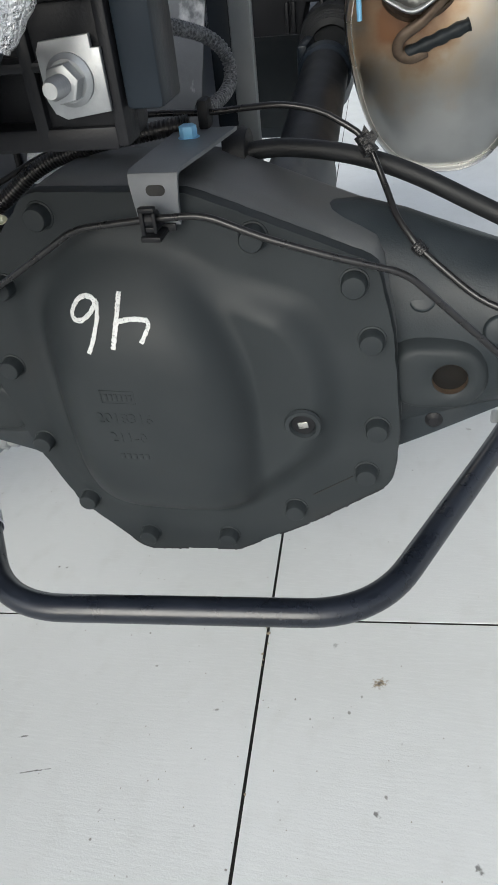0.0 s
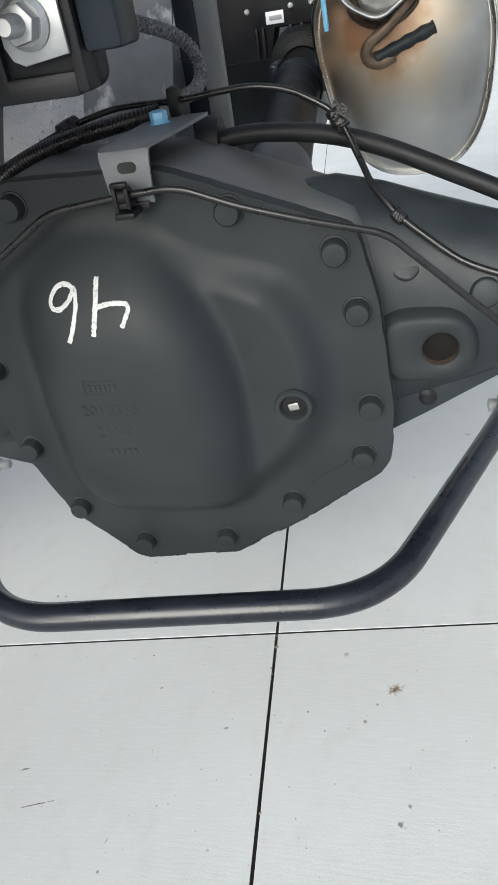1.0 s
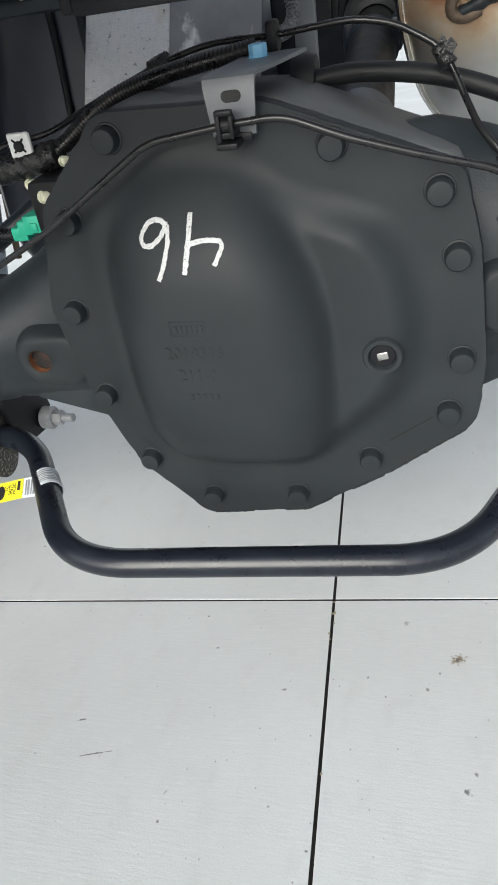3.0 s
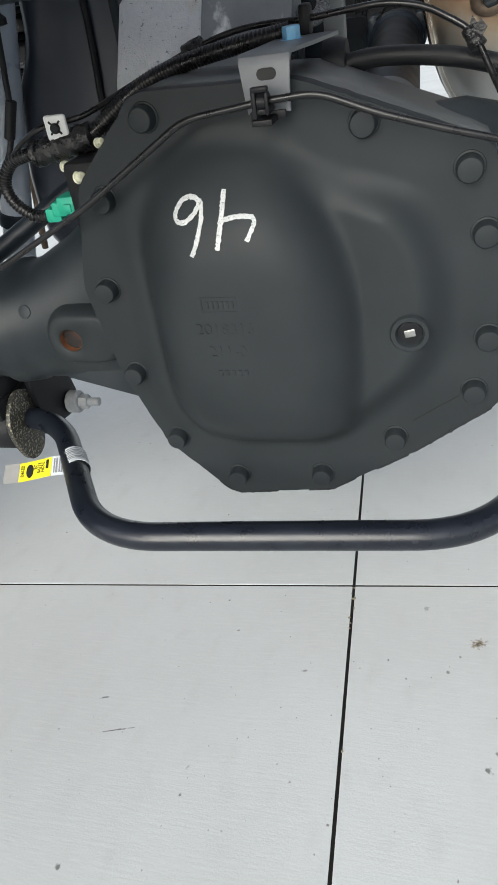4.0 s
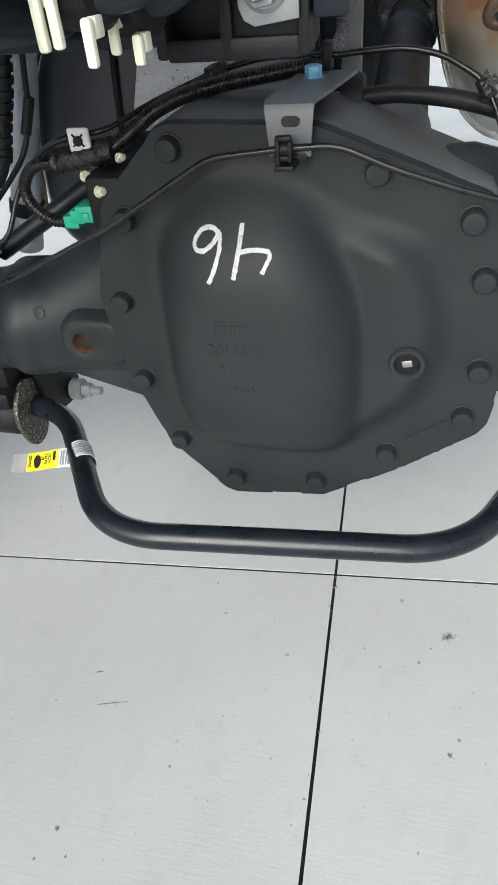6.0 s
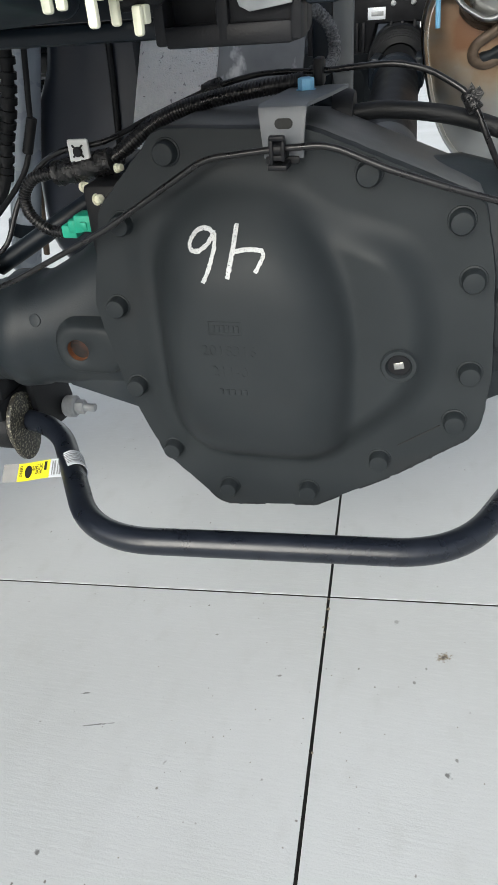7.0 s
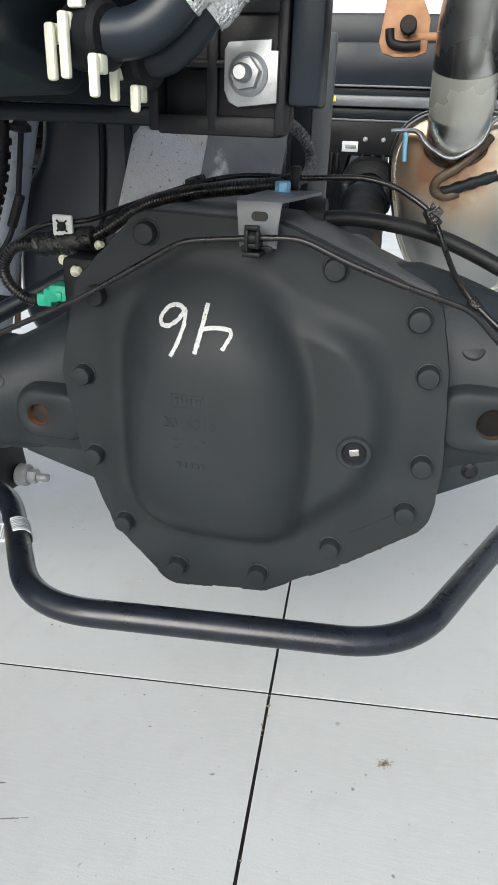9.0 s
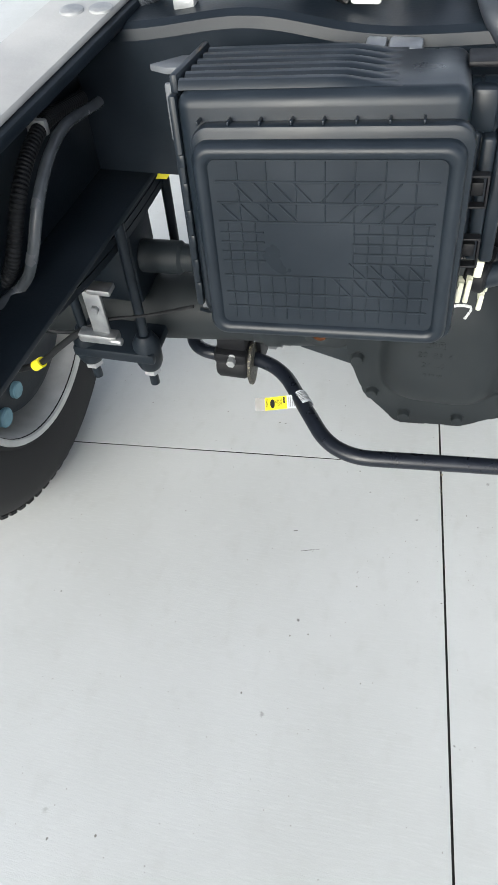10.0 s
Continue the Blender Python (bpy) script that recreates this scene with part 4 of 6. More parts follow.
bm = bmesh.new()
box(bm, (SX - 0.075, -0.065, 0.362), (SX + 0.075, 0.190, 0.385), 0.005)
part("clamp_plate", bm, FRAME, spring)

# ---- frame rail and crossmember ----
rail = thing("frame_rail", (-0.47, 0.0, 0.74), "black steel chassis rail, sky light painted on its top flange", "frame rail")
RT = Matrix.Translation((-0.440, 0.0, 0)) @ Matrix.Rotation(radians(-4.5), 4, 'Z')
bm = bmesh.new()
box(bm, (-0.078, -1.6, 0.735), (-0.071, 2.6, 0.9255), 0.002, m=RT)
part("web", bm, FRAME, rail)
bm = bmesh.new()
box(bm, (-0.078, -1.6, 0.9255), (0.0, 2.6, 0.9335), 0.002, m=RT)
top_flange = part("top_flange", bm, RAILTOP, rail, "upper flange with sky light put into its grey")
bm = bmesh.new()
box(bm, (-0.078, -1.6, 0.727), (0.0, 2.6, 0.735), 0.002, m=RT)
part("bottom_flange", bm, FRAME, rail)
bm = bmesh.new()
box(bm, (-0.006, -1.6, 0.9130), (0.0075, 2.6, 0.9252), 0.003, m=RT)
part("flange_lip", bm, FRAME, rail, "dark rolled edge under the flange")
for x, y in ((-0.488, -0.108), (-0.458, -0.101)):
    bm = bmesh.new()
    lathe(bm, [(0, 0), (0.0130, 0), (0.0126, 0.0025), (0.010, 0.0038), (0, 0.0038)], (x, y, 0.9333), (x, y, 2), 28)
    part("flange_bolt", bm, DULLZINC, top_flange)
rail_b = thing("frame_rail", (0.47, 0.0, 0.74), "black steel chassis rail on the far side of the exhaust", "frame rail")
for lo, hi, name in (((0.50, -0.3, 0.735), (0.507, 2.6, 0.9255), "web"), ((0.43, -0.3, 0.9255), (0.507, 2.6, 0.9335), "top_flange"), ((0.43, -0.3, 0.727), (0.507, 2.6, 0.735), "bottom_flange")):
    bm = bmesh.new()
    box(bm, lo, hi, 0.002)
    part(name, bm, FRAME, rail_b)

cross = thing("crossmember", (0, -0.06, 0.74), "black pressed steel crossmember between the chassis rails", "crossmember")


def cm_top(x):
    return 0.914 + 0.020 * math.exp(-((x + 0.30) / 0.10) ** 2) + 0.020 * sstep((x + 0.25) / 0.30)


def cm_low(x):
    return 0.712 + 0.115 * sstep((x - 0.045) / 0.03) + 0.040 * sstep((-0.335 - x) / 0.05)


bm = bmesh.new()
rings = []
for i in range(95):
    x = -0.503 + 1.003 * i / 94
    t, w = cm_top(x), cm_low(x)
    rings.append([(x, -0.100, w), (x, -0.100, t - 0.014), (x, -0.096, t - 0.004), (x, -0.086, t), (x, 0.085, t + 0.004), (x, 0.095, t - 0.004), (x, 0.095, t - 0.03), (x, 0.089, t - 0.03), (x, 0.089, t - 0.008), (x, -0.086, t - 0.010), (x, -0.094, t - 0.018), (x, -0.094, w)])
loft(bm, rings)
part("channel", bm, FRAME, cross, angle=0.3)
bm = bmesh.new()
box(bm, (-0.335, -0.104, 0.699), (-0.047, 0.03, 0.7115), 0.004)
part("lower_flange", bm, FRAME, cross)

# ---- vapour canister box ----
can = thing("vapour_canister", (-0.19, -0.24, 0.733), "black moulded plastic fuel vapour canister box with a ribbed lid", "canister")
CB = Matrix.Translation((-0.3044, -0.3281, 0.7256)) @ Matrix.Rotation(radians(1.47), 4, 'Z') @ Matrix.Rotation(radians(-3.27), 4, 'Y') @ Matrix.Rotation(radians(-9.1), 4, 'X')
LB = CB @ Matrix.Translation((0.003, 0, 0)) @ Matrix.Diagonal((0.968, 1, 0.978, 1)) @ Matrix.Translation((-0.014, 0, -0.0103))
bm = bmesh.new()
box(bm, (-0.012, 0.0245, 0.0), (0.2360, 0.157, 0.2155), 0.013, m=CB, seg=5)
body = part("body", bm, PLASTIC, can)
bm = bmesh.new()
prism(bm, rounded_rect(0.013, -0.003, 0.2610, 0.2075, 0.018), 0.010, 0.0275, 'y', 0.004, m=LB)
part("lid_rim", bm, PLASTIC, can)
bm = bmesh.new()
rings = []
for inset, y in ((0.0015, 0.011), (0.0025, 0.002), (0.005, -0.002), (0.009, -0.0035), (0.0135, -0.002), (0.0155, 0.0005), (0.0165, 0.0025)):
    rings.append([LB @ Vector((x, y, z)) for x, z in rounded_rect(inset + 0.0130, inset - 0.001, 0.2570 - inset, 0.1985 - inset, 0.017 - inset * 0.6)])
loft(bm, rings)
lid = part("lid_panel", bm, PLASTIC, can, angle=0.9)
bm = bmesh.new()
def rib(x0, z0, x1, z1, w=0.0019, proud=0.0015):
    x0, x1, z0, z1 = 0.0315 + (x0 - 0.0285) * 1.02, 0.0315 + (x1 - 0.0285) * 1.02, 0.0185 + (z0 - 0.0155) * 1.075, 0.0185 + (z1 - 0.0155) * 1.075
    d = Vector((x1 - x0, 0, z1 - z0))
    m = LB @ Matrix.Translation((x0, 0.0027, z0)) @ Matrix.Rotation(-math.atan2(d.z, d.x), 4, 'Y')
    box(bm, (0, -proud, -w / 2), (d.length, 0.0004, w / 2), 0.0004, m=m, seg=1)
XL, XR, CL, CR = 0.032, 0.228, 0.082, 0.150
for z in (0.150, 0.132, 0.115, 0.0455, 0.031):
    rib(XL, z, XR, z)
for z in (0.105, 0.096, 0.087, 0.078):
    rib(XL, z, CL - 0.008, z)
    rib(CR + 0.006, z, XR, z)
rib(XL, 0.0635, XR, 0.0635)
for k in range(15):
    x = 0.040 + 0.0130 * k
    rib(x, 0.0185, x, 0.0635, 0.0014, 0.0011)
    if k % 2:
        rib(x, 0.115, x, 0.166, 0.0014, 0.0011)
    if x < CL - 0.012 or x > CR + 0.006:
        rib(x, 0.0635, x, 0.115, 0.0014, 0.0011)
for k in range(4):
    x = 0.048 + 0.018 * k
    rib(x, 0.150, x + 0.017, 0.133, 0.0018)
    rib(x - 0.014, 0.132, x + 0.003, 0.116, 0.0018)
    rib(x + 0.080, 0.133, x + 0.095, 0.149, 0.0014)
    rib(x + 0.096, 0.116, x + 0.112, 0.131, 0.0014)
    rib(x + 0.105, 0.078, x + 0.121, 0.0635, 0.0018)
    rib(x + 0.090, 0.0635, x + 0.107, 0.0455, 0.0018)
part("lid_rib", bm, PLASTIC, lid, "raised moulded ribs of the lid")
bm = bmesh.new()
for k in range(6):
    y = 0.034 + 0.0205 * k
    rings = []
    for i in range(13):
        x = -0.010 + 0.190 * i / 12
        h = 0.0075 * sstep((0.180 - x) / 0.06)
        rings.append([CB @ Vector((x, y + w * 0.0178, 0.2150 + h * (1 - abs(2 * w - 1) ** 3.0) + 0.0002)) for w in (0, 0.10, 0.25, 0.5, 0.75, 0.90, 1)])
    loft(bm, rings)
part("top_louvre", bm, PLASTIC, body, "louvred ribs on the top of the box")
for k in range(6):
    z = 0.02 + 0.026 * k
    for x0, x1 in ((-0.0175, -0.0115),):
        bm = bmesh.new()
        box(bm, (x0, 0.029, z), (x1, 0.045, z + 0.012), 0.0015, m=CB)
        part("lid_catch", bm, PLASTIC, can)
for k in range(8):
    bm = bmesh.new()
    box(bm, (0.02 + 0.028 * k, 0.012, 0.2072), (0.0225 + 0.028 * k, 0.0245, 0.2110), 0.001, m=LB)
    part("lid_tab", bm, PLASTIC, can)
bm = bmesh.new()
box(bm, (-0.020, 0.030, 0.004), (-0.0122, 0.042, 0.212), 0.003, m=CB)
box(bm, (-0.020, 0.042, 0.204), (-0.0122, 0.157, 0.226), 0.003, m=CB)
part("side_flange", bm, PLASTIC, can)
bm = bmesh.new()
prism(bm, [(-0.070, 0.135), (-0.045, 0.165), (-0.0205, 0.165), (-0.0205, 0.120), (-0.050, 0.120)], 0.206, 0.212, 'z', 0.001, m=CB)
box(bm, (-0.046, 0.10, 0.150), (-0.0205, 0.108, 0.203), 0.002, m=CB)
part("ear", bm, BRACKET, can, "grey mounting ear")
for z in (0.142, 0.085):
    bm = bmesh.new()
    for lo, hi in (((0.2362, 0.030, z), (0.2585, 0.042, z + 0.0022)), ((0.2362, 0.030, z - 0.027), (0.2585, 0.042, z - 0.0248)), ((0.2563, 0.030, z - 0.025), (0.2585, 0.042, z + 0.001)), ((0.244, 0.036, z - 0.018), (0.2545, 0.046, z - 0.006))):
        box(bm, lo, hi, 0.001, m=CB)
    part("latch_loop", bm, PLASTIC_D, can)
# foot with pockets, nut plate
foot = thing("canister_bracket", (0.0, -0.12, 0.695), "black ribbed plastic bracket with a zinc nut plate", "bracket")
bm = bmesh.new()
prism(bm, rounded_rect(-0.046, 0.695, 0.0455, 0.772, 0.010), -0.118, -0.1005, 'y', 0.0015)
box(bm, (0.0010, -0.133, 0.705), (0.0412, -0.117, 0.768), 0.001)
part("foot_plate", bm, PLASTIC_D, foot)
for x0, x1 in ((-0.046, -0.0385), (-0.0065, 0.0015), (0.0385, 0.0455)):
    bm = bmesh.new()
    box(bm, (x0, -0.137, 0.697), (x1, -0.117, 0.772), 0.002)
    part("rib", bm, PLASTIC_D, foot)
for z0, z1 in ((0.6955, 0.7075), (0.734, 0.7395), (0.764, 0.772)):
    bm = bmesh.new()
    box(bm, (-0.0395, -0.1368, z0), (0.0395, -0.117, z1), 0.002)
    part("rib", bm, PLASTIC_D, foot)
bm = bmesh.new()
prism(bm, [(0.0095, 0.7155), (0.0155, 0.7125), (0.0405, 0.7155), (0.0405, 0.7445), (0.036, 0.7445), (0.036, 0.7505), (0.009, 0.7485), (0.0065, 0.744), (0.0065, 0.722)], -0.1405, -0.1375, 'y', 0.0005)
plate = part("nut_plate", bm, ZINC, foot, "pale zinc plate")
bm = bmesh.new()
lathe(bm, [(0, 0), (0.0125, 0), (0.0125, 0.002), (0.010, 0.004), (0, 0.004)], (0.022, -0.1402, 0.731), (0.022, -1, 0.731), 28)
prism(bm, [(0.022 + 0.0095 * math.cos(radians(60 * k + 10)), 0.731 + 0.0095 * math.sin(radians(60 * k + 10))) for k in range(6)], -0.1525, -0.144, 'y', 0.001)
lathe(bm, [(0, 0)] + [(0.0048 + (0.0005 if k % 2 else 0), 0.001 + 0.0012 * k) for k in range(11)] + [(0.0038, 0.0155), (0, 0.0155)], (0.022, -0.150, 0.731), (0.022, -1, 0.731), 20)
part("nut", bm, ZINC, plate, "bright zinc flange nut on its stud")
upright = thing("bracket_upright", (0.055, -0.12, 0.69), "black steel upright bolted to the crossmember", "bracket")
bm = bmesh.new()
box(bm, (0.0465, -0.135, 0.714), (0.067, -0.1005, 0.905), 0.003)
box(bm, (-0.02, -0.108, 0.775), (0.0462, -0.1005, 0.905), 0.002)
part("upright", bm, FRAME, upright)
bm = bmesh.new()
box(bm, (0.004, -0.1115, 0.862), (0.042, -0.1085, 0.905), 0.001)
p2 = part("nut_plate", bm, ZINC, upright, "pale zinc plate")
bm = hex_bolt(0.012, 0.009, 0.010, 0.003)
bmesh.ops.transform(bm, matrix=Matrix.Translation((0.022, -0.1112, 0.884)) @ pose(0, 0, 0, 90, 0, 0), verts=bm.verts)
part("nut", bm, ZINC, p2)
clip = thing("zinc_clip", (-0.155, -0.11, 0.905), "pale zinc clip and nut on the crossmember edge", "clip")
bm = bmesh.new()
box(bm, (-0.183, -0.125, 0.900), (-0.163, -0.1005, 0.918), 0.003)
box(bm, (-0.161, -0.128, 0.898), (-0.128, -0.1005, 0.919), 0.004)
clip_body = part("clip_body", bm, ZINC, clip)
bm = hex_bolt(0.009, 0.007, 0.007, 0.002)
bmesh.ops.transform(bm, matrix=Matrix.Translation((-0.143, -0.127, 0.909)) @ pose(0, 0, 0, 90, 0, 0), verts=bm.verts)
part("nut", bm, ZINC, clip_body)

# purge valve beside the canister
valve = thing("purge_valve", (-0.04, -0.22, 0.77), "black plastic purge valve fixed beside the canister", "valve")
VB = Matrix.Translation((-0.0705, -0.256, 0.744)) @ Matrix.Rotation(radians(-3.27), 4, 'Y') @ Matrix.Rotation(radians(-9.1), 4, 'X')
bm = bmesh.new()
box(bm, (0.0, 0.006, 0.040), (0.024, 0.070, 0.150), 0.007, m=VB, seg=3)
valve_body = part("valve_body", bm, PLASTIC, valve)
bm = bmesh.new()
box(bm, (-0.004, 0.010, 0.044), (0.0035, 0.056, 0.146), 0.0035, m=VB, seg=3)
part("valve_flange", bm, PLASTIC, valve)
bm = bmesh.new()
box(bm, (-0.006, 0.030, 0.196), (0.040, 0.074, 0.201), 0.002, m=VB)
box(bm, (0.034, 0.030, 0.176), (0.040, 0.074, 0.1955), 0.002, m=VB)
part("cover_shelf", bm, PLASTIC_D, valve)
for x0, x1, y0, z0, z1 in ((0.001, 0.012, 0.000, 0.036, 0.153), (0.0125, 0.025, -0.004, 0.034, 0.150), (0.0255, 0.0385, 0.001, 0.030, 0.138)):
    bm = bmesh.new()
    box(bm, (x0, y0, z0), (x1, 0.060, z1), 0.004, m=VB, seg=3)
    part("valve_cover", bm, PLASTIC, valve)
bm = bmesh.new()
lathe(bm, [(0, 0), (0.025, 0), (0.028, 0.004), (0.028, 0.010), (0.0265, 0.0105), (0.0265, 0.013), (0.028, 0.0135), (0.028, 0.024), (0.024, 0.028), (0, 0.028)], VB @ Vector((-0.004, 0.036, 0.160)), VB @ Vector((1, 0.036, 0.160)), 36)
box(bm, (0.000, 0.006, 0.150), (0.022, 0.040, 0.186), 0.004, m=VB, seg=2)
box(bm, (0.0225, 0.012, 0.152), (0.034, 0.040, 0.180), 0.003, m=VB, seg=2)
part("solenoid", bm, PLASTIC, valve)
bm = bmesh.new()
box(bm, (0.040, 0.010, 0.146), (0.0585, 0.036, 0.174), 0.0035, m=VB)
box(bm, (0.044, 0.014, 0.1745), (0.0555, 0.034, 0.180), 0.002, m=VB)
box(bm, (0.059, 0.014, 0.150), (0.064, 0.034, 0.170), 0.002, m=VB)
box(bm, (0.0345, 0.018, 0.150), (0.0398, 0.040, 0.178), 0.002, m=VB)
part("connector", bm, PLASTIC_D, valve, "black electrical connector")
for k, (mt, z) in enumerate(((GREEN, 0.168), (GREEN, 0.160))):
    a = VB @ Vector((0.049, 0.010, z - 0.006))
    bm = tube([a, a + Vector((0.003, -0.006, -0.001)), a + Vector((0.010, -0.008, -0.004 + 0.003 * k)), a + Vector((0.022, -0.004, -0.006 + 0.005 * k))], 0.0019, 0.003, 10)
    part("wire", bm, mt, valve, "green insulated wire")
bm = bmesh.new()
a = VB @ Vector((0.045, 0.011, 0.152))
rod(bm, a, a + Vector((0, -0.005, 0)), 0.003, 12)
part("seal", bm, RED, valve, "red rubber seal")
a = VB @ Vector((0.068, 0.005, 0.1585))
bm = ribbed([a, a + Vector((0.03, 0.01, -0.006)), a + Vector((0.07, 0.04, -0.004)), a + Vector((0.10, 0.09, 0.0))], 0.0065, 0.004, 0.0008)
part("loom", bm, TAPE, valve, "black ribbed loom of the green wires")
bm = bmesh.new()
lathe(bm, [(0, 0), (0.0125, 0), (0.0135, 0.002), (0.0135, 0.006), (0.0125, 0.007), (0.0125, 0.017), (0, 0.017)], (-0.0315, -0.224, 0.855), (1, -0.224, 0.855), 28)
part("outlet", bm, PLASTIC_D, valve)
elbow = thing("white_elbow", (0.012, -0.232, 0.80), "white nylon pipe elbow on the purge valve outlet", "pipe elbow")
bm = bmesh.new()
sweep(bm, rounded_path([(-0.0140, -0.224, 0.855), (0.0125, -0.224, 0.855), (0.0120, -0.224, 0.812)], 0.007, 6), 0.0092, 24)
part("elbow_body", bm, WHITE, elbow)
bm = bmesh.new()
lathe(bm, [(0.009, 0), (0.0140, 0), (0.0140, 0.0028), (0.009, 0.0028)], (-0.0146, -0.224, 0.855), (1, -0.224, 0.855), 28, closed=True)
part("flange", bm, WHITE, elbow)

# foil wrapped hoses with their couplings
hoses = (("front", [(-0.034, -0.132, 0.908), (0.006, -0.182, 0.886), (0.033, -0.212, 0.850), (0.032, -0.224, 0.812), (0.022, -0.230, 0.780), (0.007, -0.233, 0.761)],
          [(-0.068, 0.000, 0.946), (-0.076, -0.045, 0.943), (-0.066, -0.085, 0.932), (-0.047, -0.116, 0.918), (-0.031, -0.136, 0.906)],
          [(0.009, -0.233, 0.764), (-0.003, -0.237, 0.751), (-0.016, -0.241, 0.744), (-0.031, -0.246, 0.742)]),
         ("back", [(-0.026, -0.086, 0.936), (0.017, -0.158, 0.890), (0.040, -0.188, 0.842), (0.038, -0.196, 0.802), (0.027, -0.199, 0.774), (0.013, -0.203, 0.758)],
          [(-0.038, 0.000, 0.946), (-0.036, -0.045, 0.946), (-0.028, -0.070, 0.943), (-0.024, -0.090, 0.933)],
          [(0.015, -0.203, 0.762), (0.003, -0.206, 0.747), (-0.010, -0.207, 0.737), (-0.023, -0.208, 0.734)]))
for name, foil, bare, coupling in hoses:
    foil, bare, coupling = ([(x - 0.005, y + 0.018, z) if z < 0.93 else (x, y, z) for x, y, z in run] for run in (foil, bare, coupling))
    h = thing("foil_hose", foil[-1], "vapour hose wrapped in crinkled aluminium foil", "hose", "foil hoses")
    bm = bmesh.new()
    path = spline(foil, 0.0025)
    sweep(bm, path, lambda i: 0.0122 + 0.0004 * math.sin(i * 2.4) + 0.0004 * math.sin(i * 5.1), 22)
    part("foil_sleeve", bm, FOIL, h)
    part("bare_tube", tube(bare, 0.0105, 0.006, 18), GREYPIPE, h, "blue-grey bare plastic tube")
    part("coupling", tube(coupling, 0.0122 if name == "front" else 0.0105, 0.004, 22), PLASTIC, h, "dark grey coupling elbow")
    e = Vector(coupling[-1])
    bm = bmesh.new()
    rod(bm, e + Vector((0.006, -0.003, 0)), e + Vector((-0.016, 0.004, 0.0)), 0.0165, 24)
    part("collar", bm, PLASTIC_D, h)
    for dx, dz, tall in (((-0.0205, -0.003, 0.026), (-0.013, -0.002, 0.030), (0.002, -0.010, 0.020)) if name == "front" else ((-0.011, -0.003, 0.020), (0.001, -0.008, 0.014))):
        bm = bmesh.new()
        low = e.z + dz - 0.019
        box(bm, (e.x + dx - 0.0027, e.y - 0.0200, low), (e.x + dx + 0.0027, e.y - 0.0150, low + tall), 0.0018)
        box(bm, (e.x + dx - 0.0032, e.y - 0.0150, low + tall - 0.009), (e.x + dx + 0.0032, e.y - 0.0060, low + tall), 0.0012)
        part("clip", bm, CREAM, h, "cream plastic locking clip")
    if name == "front":
        bm = bmesh.new()
        box(bm, (e.x - 0.011, e.y - 0.0165, e.z + 0.0105), (e.x - 0.003, e.y - 0.0105, e.z + 0.030), 0.001)
        part("clip", bm, CREAM, h)
    if name == "front":
        front_run, front_hose = path, h
# one sheet of foil folded round both hoses where they leave the bare tubes
bm = bmesh.new()
rings = []
for i in range(0, 21):
    t = i / 20
    p, q = front_run[int(t * 0.45 * (len(front_run) - 1))], path[int(t * 0.45 * (len(path) - 1))]
    c, side = (p + q) / 2, (q - p) / 2
    side = side.normalized() * (side.length + 0.0135)
    along = (front_run[int(t * 0.45 * (len(front_run) - 1)) + 2] - p).normalized()
    up = side.cross(along).normalized() * 0.0138
    rings.append([c + side * math.cos(radians(15 * k)) * (1 + 0.02 * math.sin(i * 1.9 + k)) + up * math.sin(radians(15 * k)) for k in range(24)])
loft(bm, rings)
part("foil_fold", bm, PAPERFOIL, front_hose, "smooth white foil sheet folded round both hoses")
# pipe bracket on the crossmember
pb = thing("pipe_bracket", (-0.042, 0.02, 0.914), "black bracket with two pipe grommets on the crossmember", "bracket")
bm = bmesh.new()
box(bm, (-0.090, -0.006, 0.925), (-0.022, 0.006, 0.9575), 0.003)
box(bm, (-0.094, -0.018, 0.9578), (-0.018, 0.012, 0.963), 0.002)
box(bm, (-0.090, 0.0062, 0.926), (-0.022, 0.03, 0.936), 0.002)
part("bracket_plate", bm, PLASTIC_D, pb)
for x in (-0.068, -0.038):
    bm = bmesh.new()
    lathe(bm, [(0.0107, 0), (0.0165, 0), (0.0165, 0.006), (0.0107, 0.006)], (x, -0.0065, 0.946), (x, -1, 0.946), 24, closed=True)
    part("grommet", bm, RUBBER, pb)

# ---- fuel tank, heat shield ----
tank = thing("fuel_tank", (-0.30, 0.75, 0.40), "satin black rounded fuel tank ahead of the axle", "fuel tank")
bm = bmesh.new()
TANK_SIDE = [(-0.335, 0.862), (-0.352, 0.83), (-0.358, 0.74), (-0.362, 0.685), (-0.372, 0.650), (-0.390, 0.620), (-0.402, 0.590), (-0.412, 0.550), (-0.420, 0.50), (-0.420, 0.44), (-0.405, 0.405), (-0.37, 0.385), (-0.23, 0.38), (-0.200, 0.39), (-0.190, 0.42), (-0.190, 0.83), (-0.20, 0.855), (-0.23, 0.862)]
side = spline([Vector((x, 0, z)) for x, z in TANK_SIDE + TANK_SIDE[:1]], 0.012)[:-1]
rings = []
for y, g in ((0.282, 0.62), (0.283, 0.72), (0.288, 0.82), (0.300, 0.90), (0.322, 0.96), (0.355, 0.99), (0.40, 1.0), (1.45, 1.0), (1.48, 0.9)):
    gz = 1 - (1 - g) * 0.45
    rings.append([(-0.285 + (p.x + 0.285) * g, y, 0.62 + (p.z - 0.62) * gz) for p in side])
loft(bm, rings)
tank_body = part("tank_body", bm, TANK, tank, angle=0.7)
bm = bmesh.new()
box(bm, (-0.232, 0.276, 0.36), (-0.222, 0.30, 0.86), 0.003)
part("seam", bm, FRAME, tank)
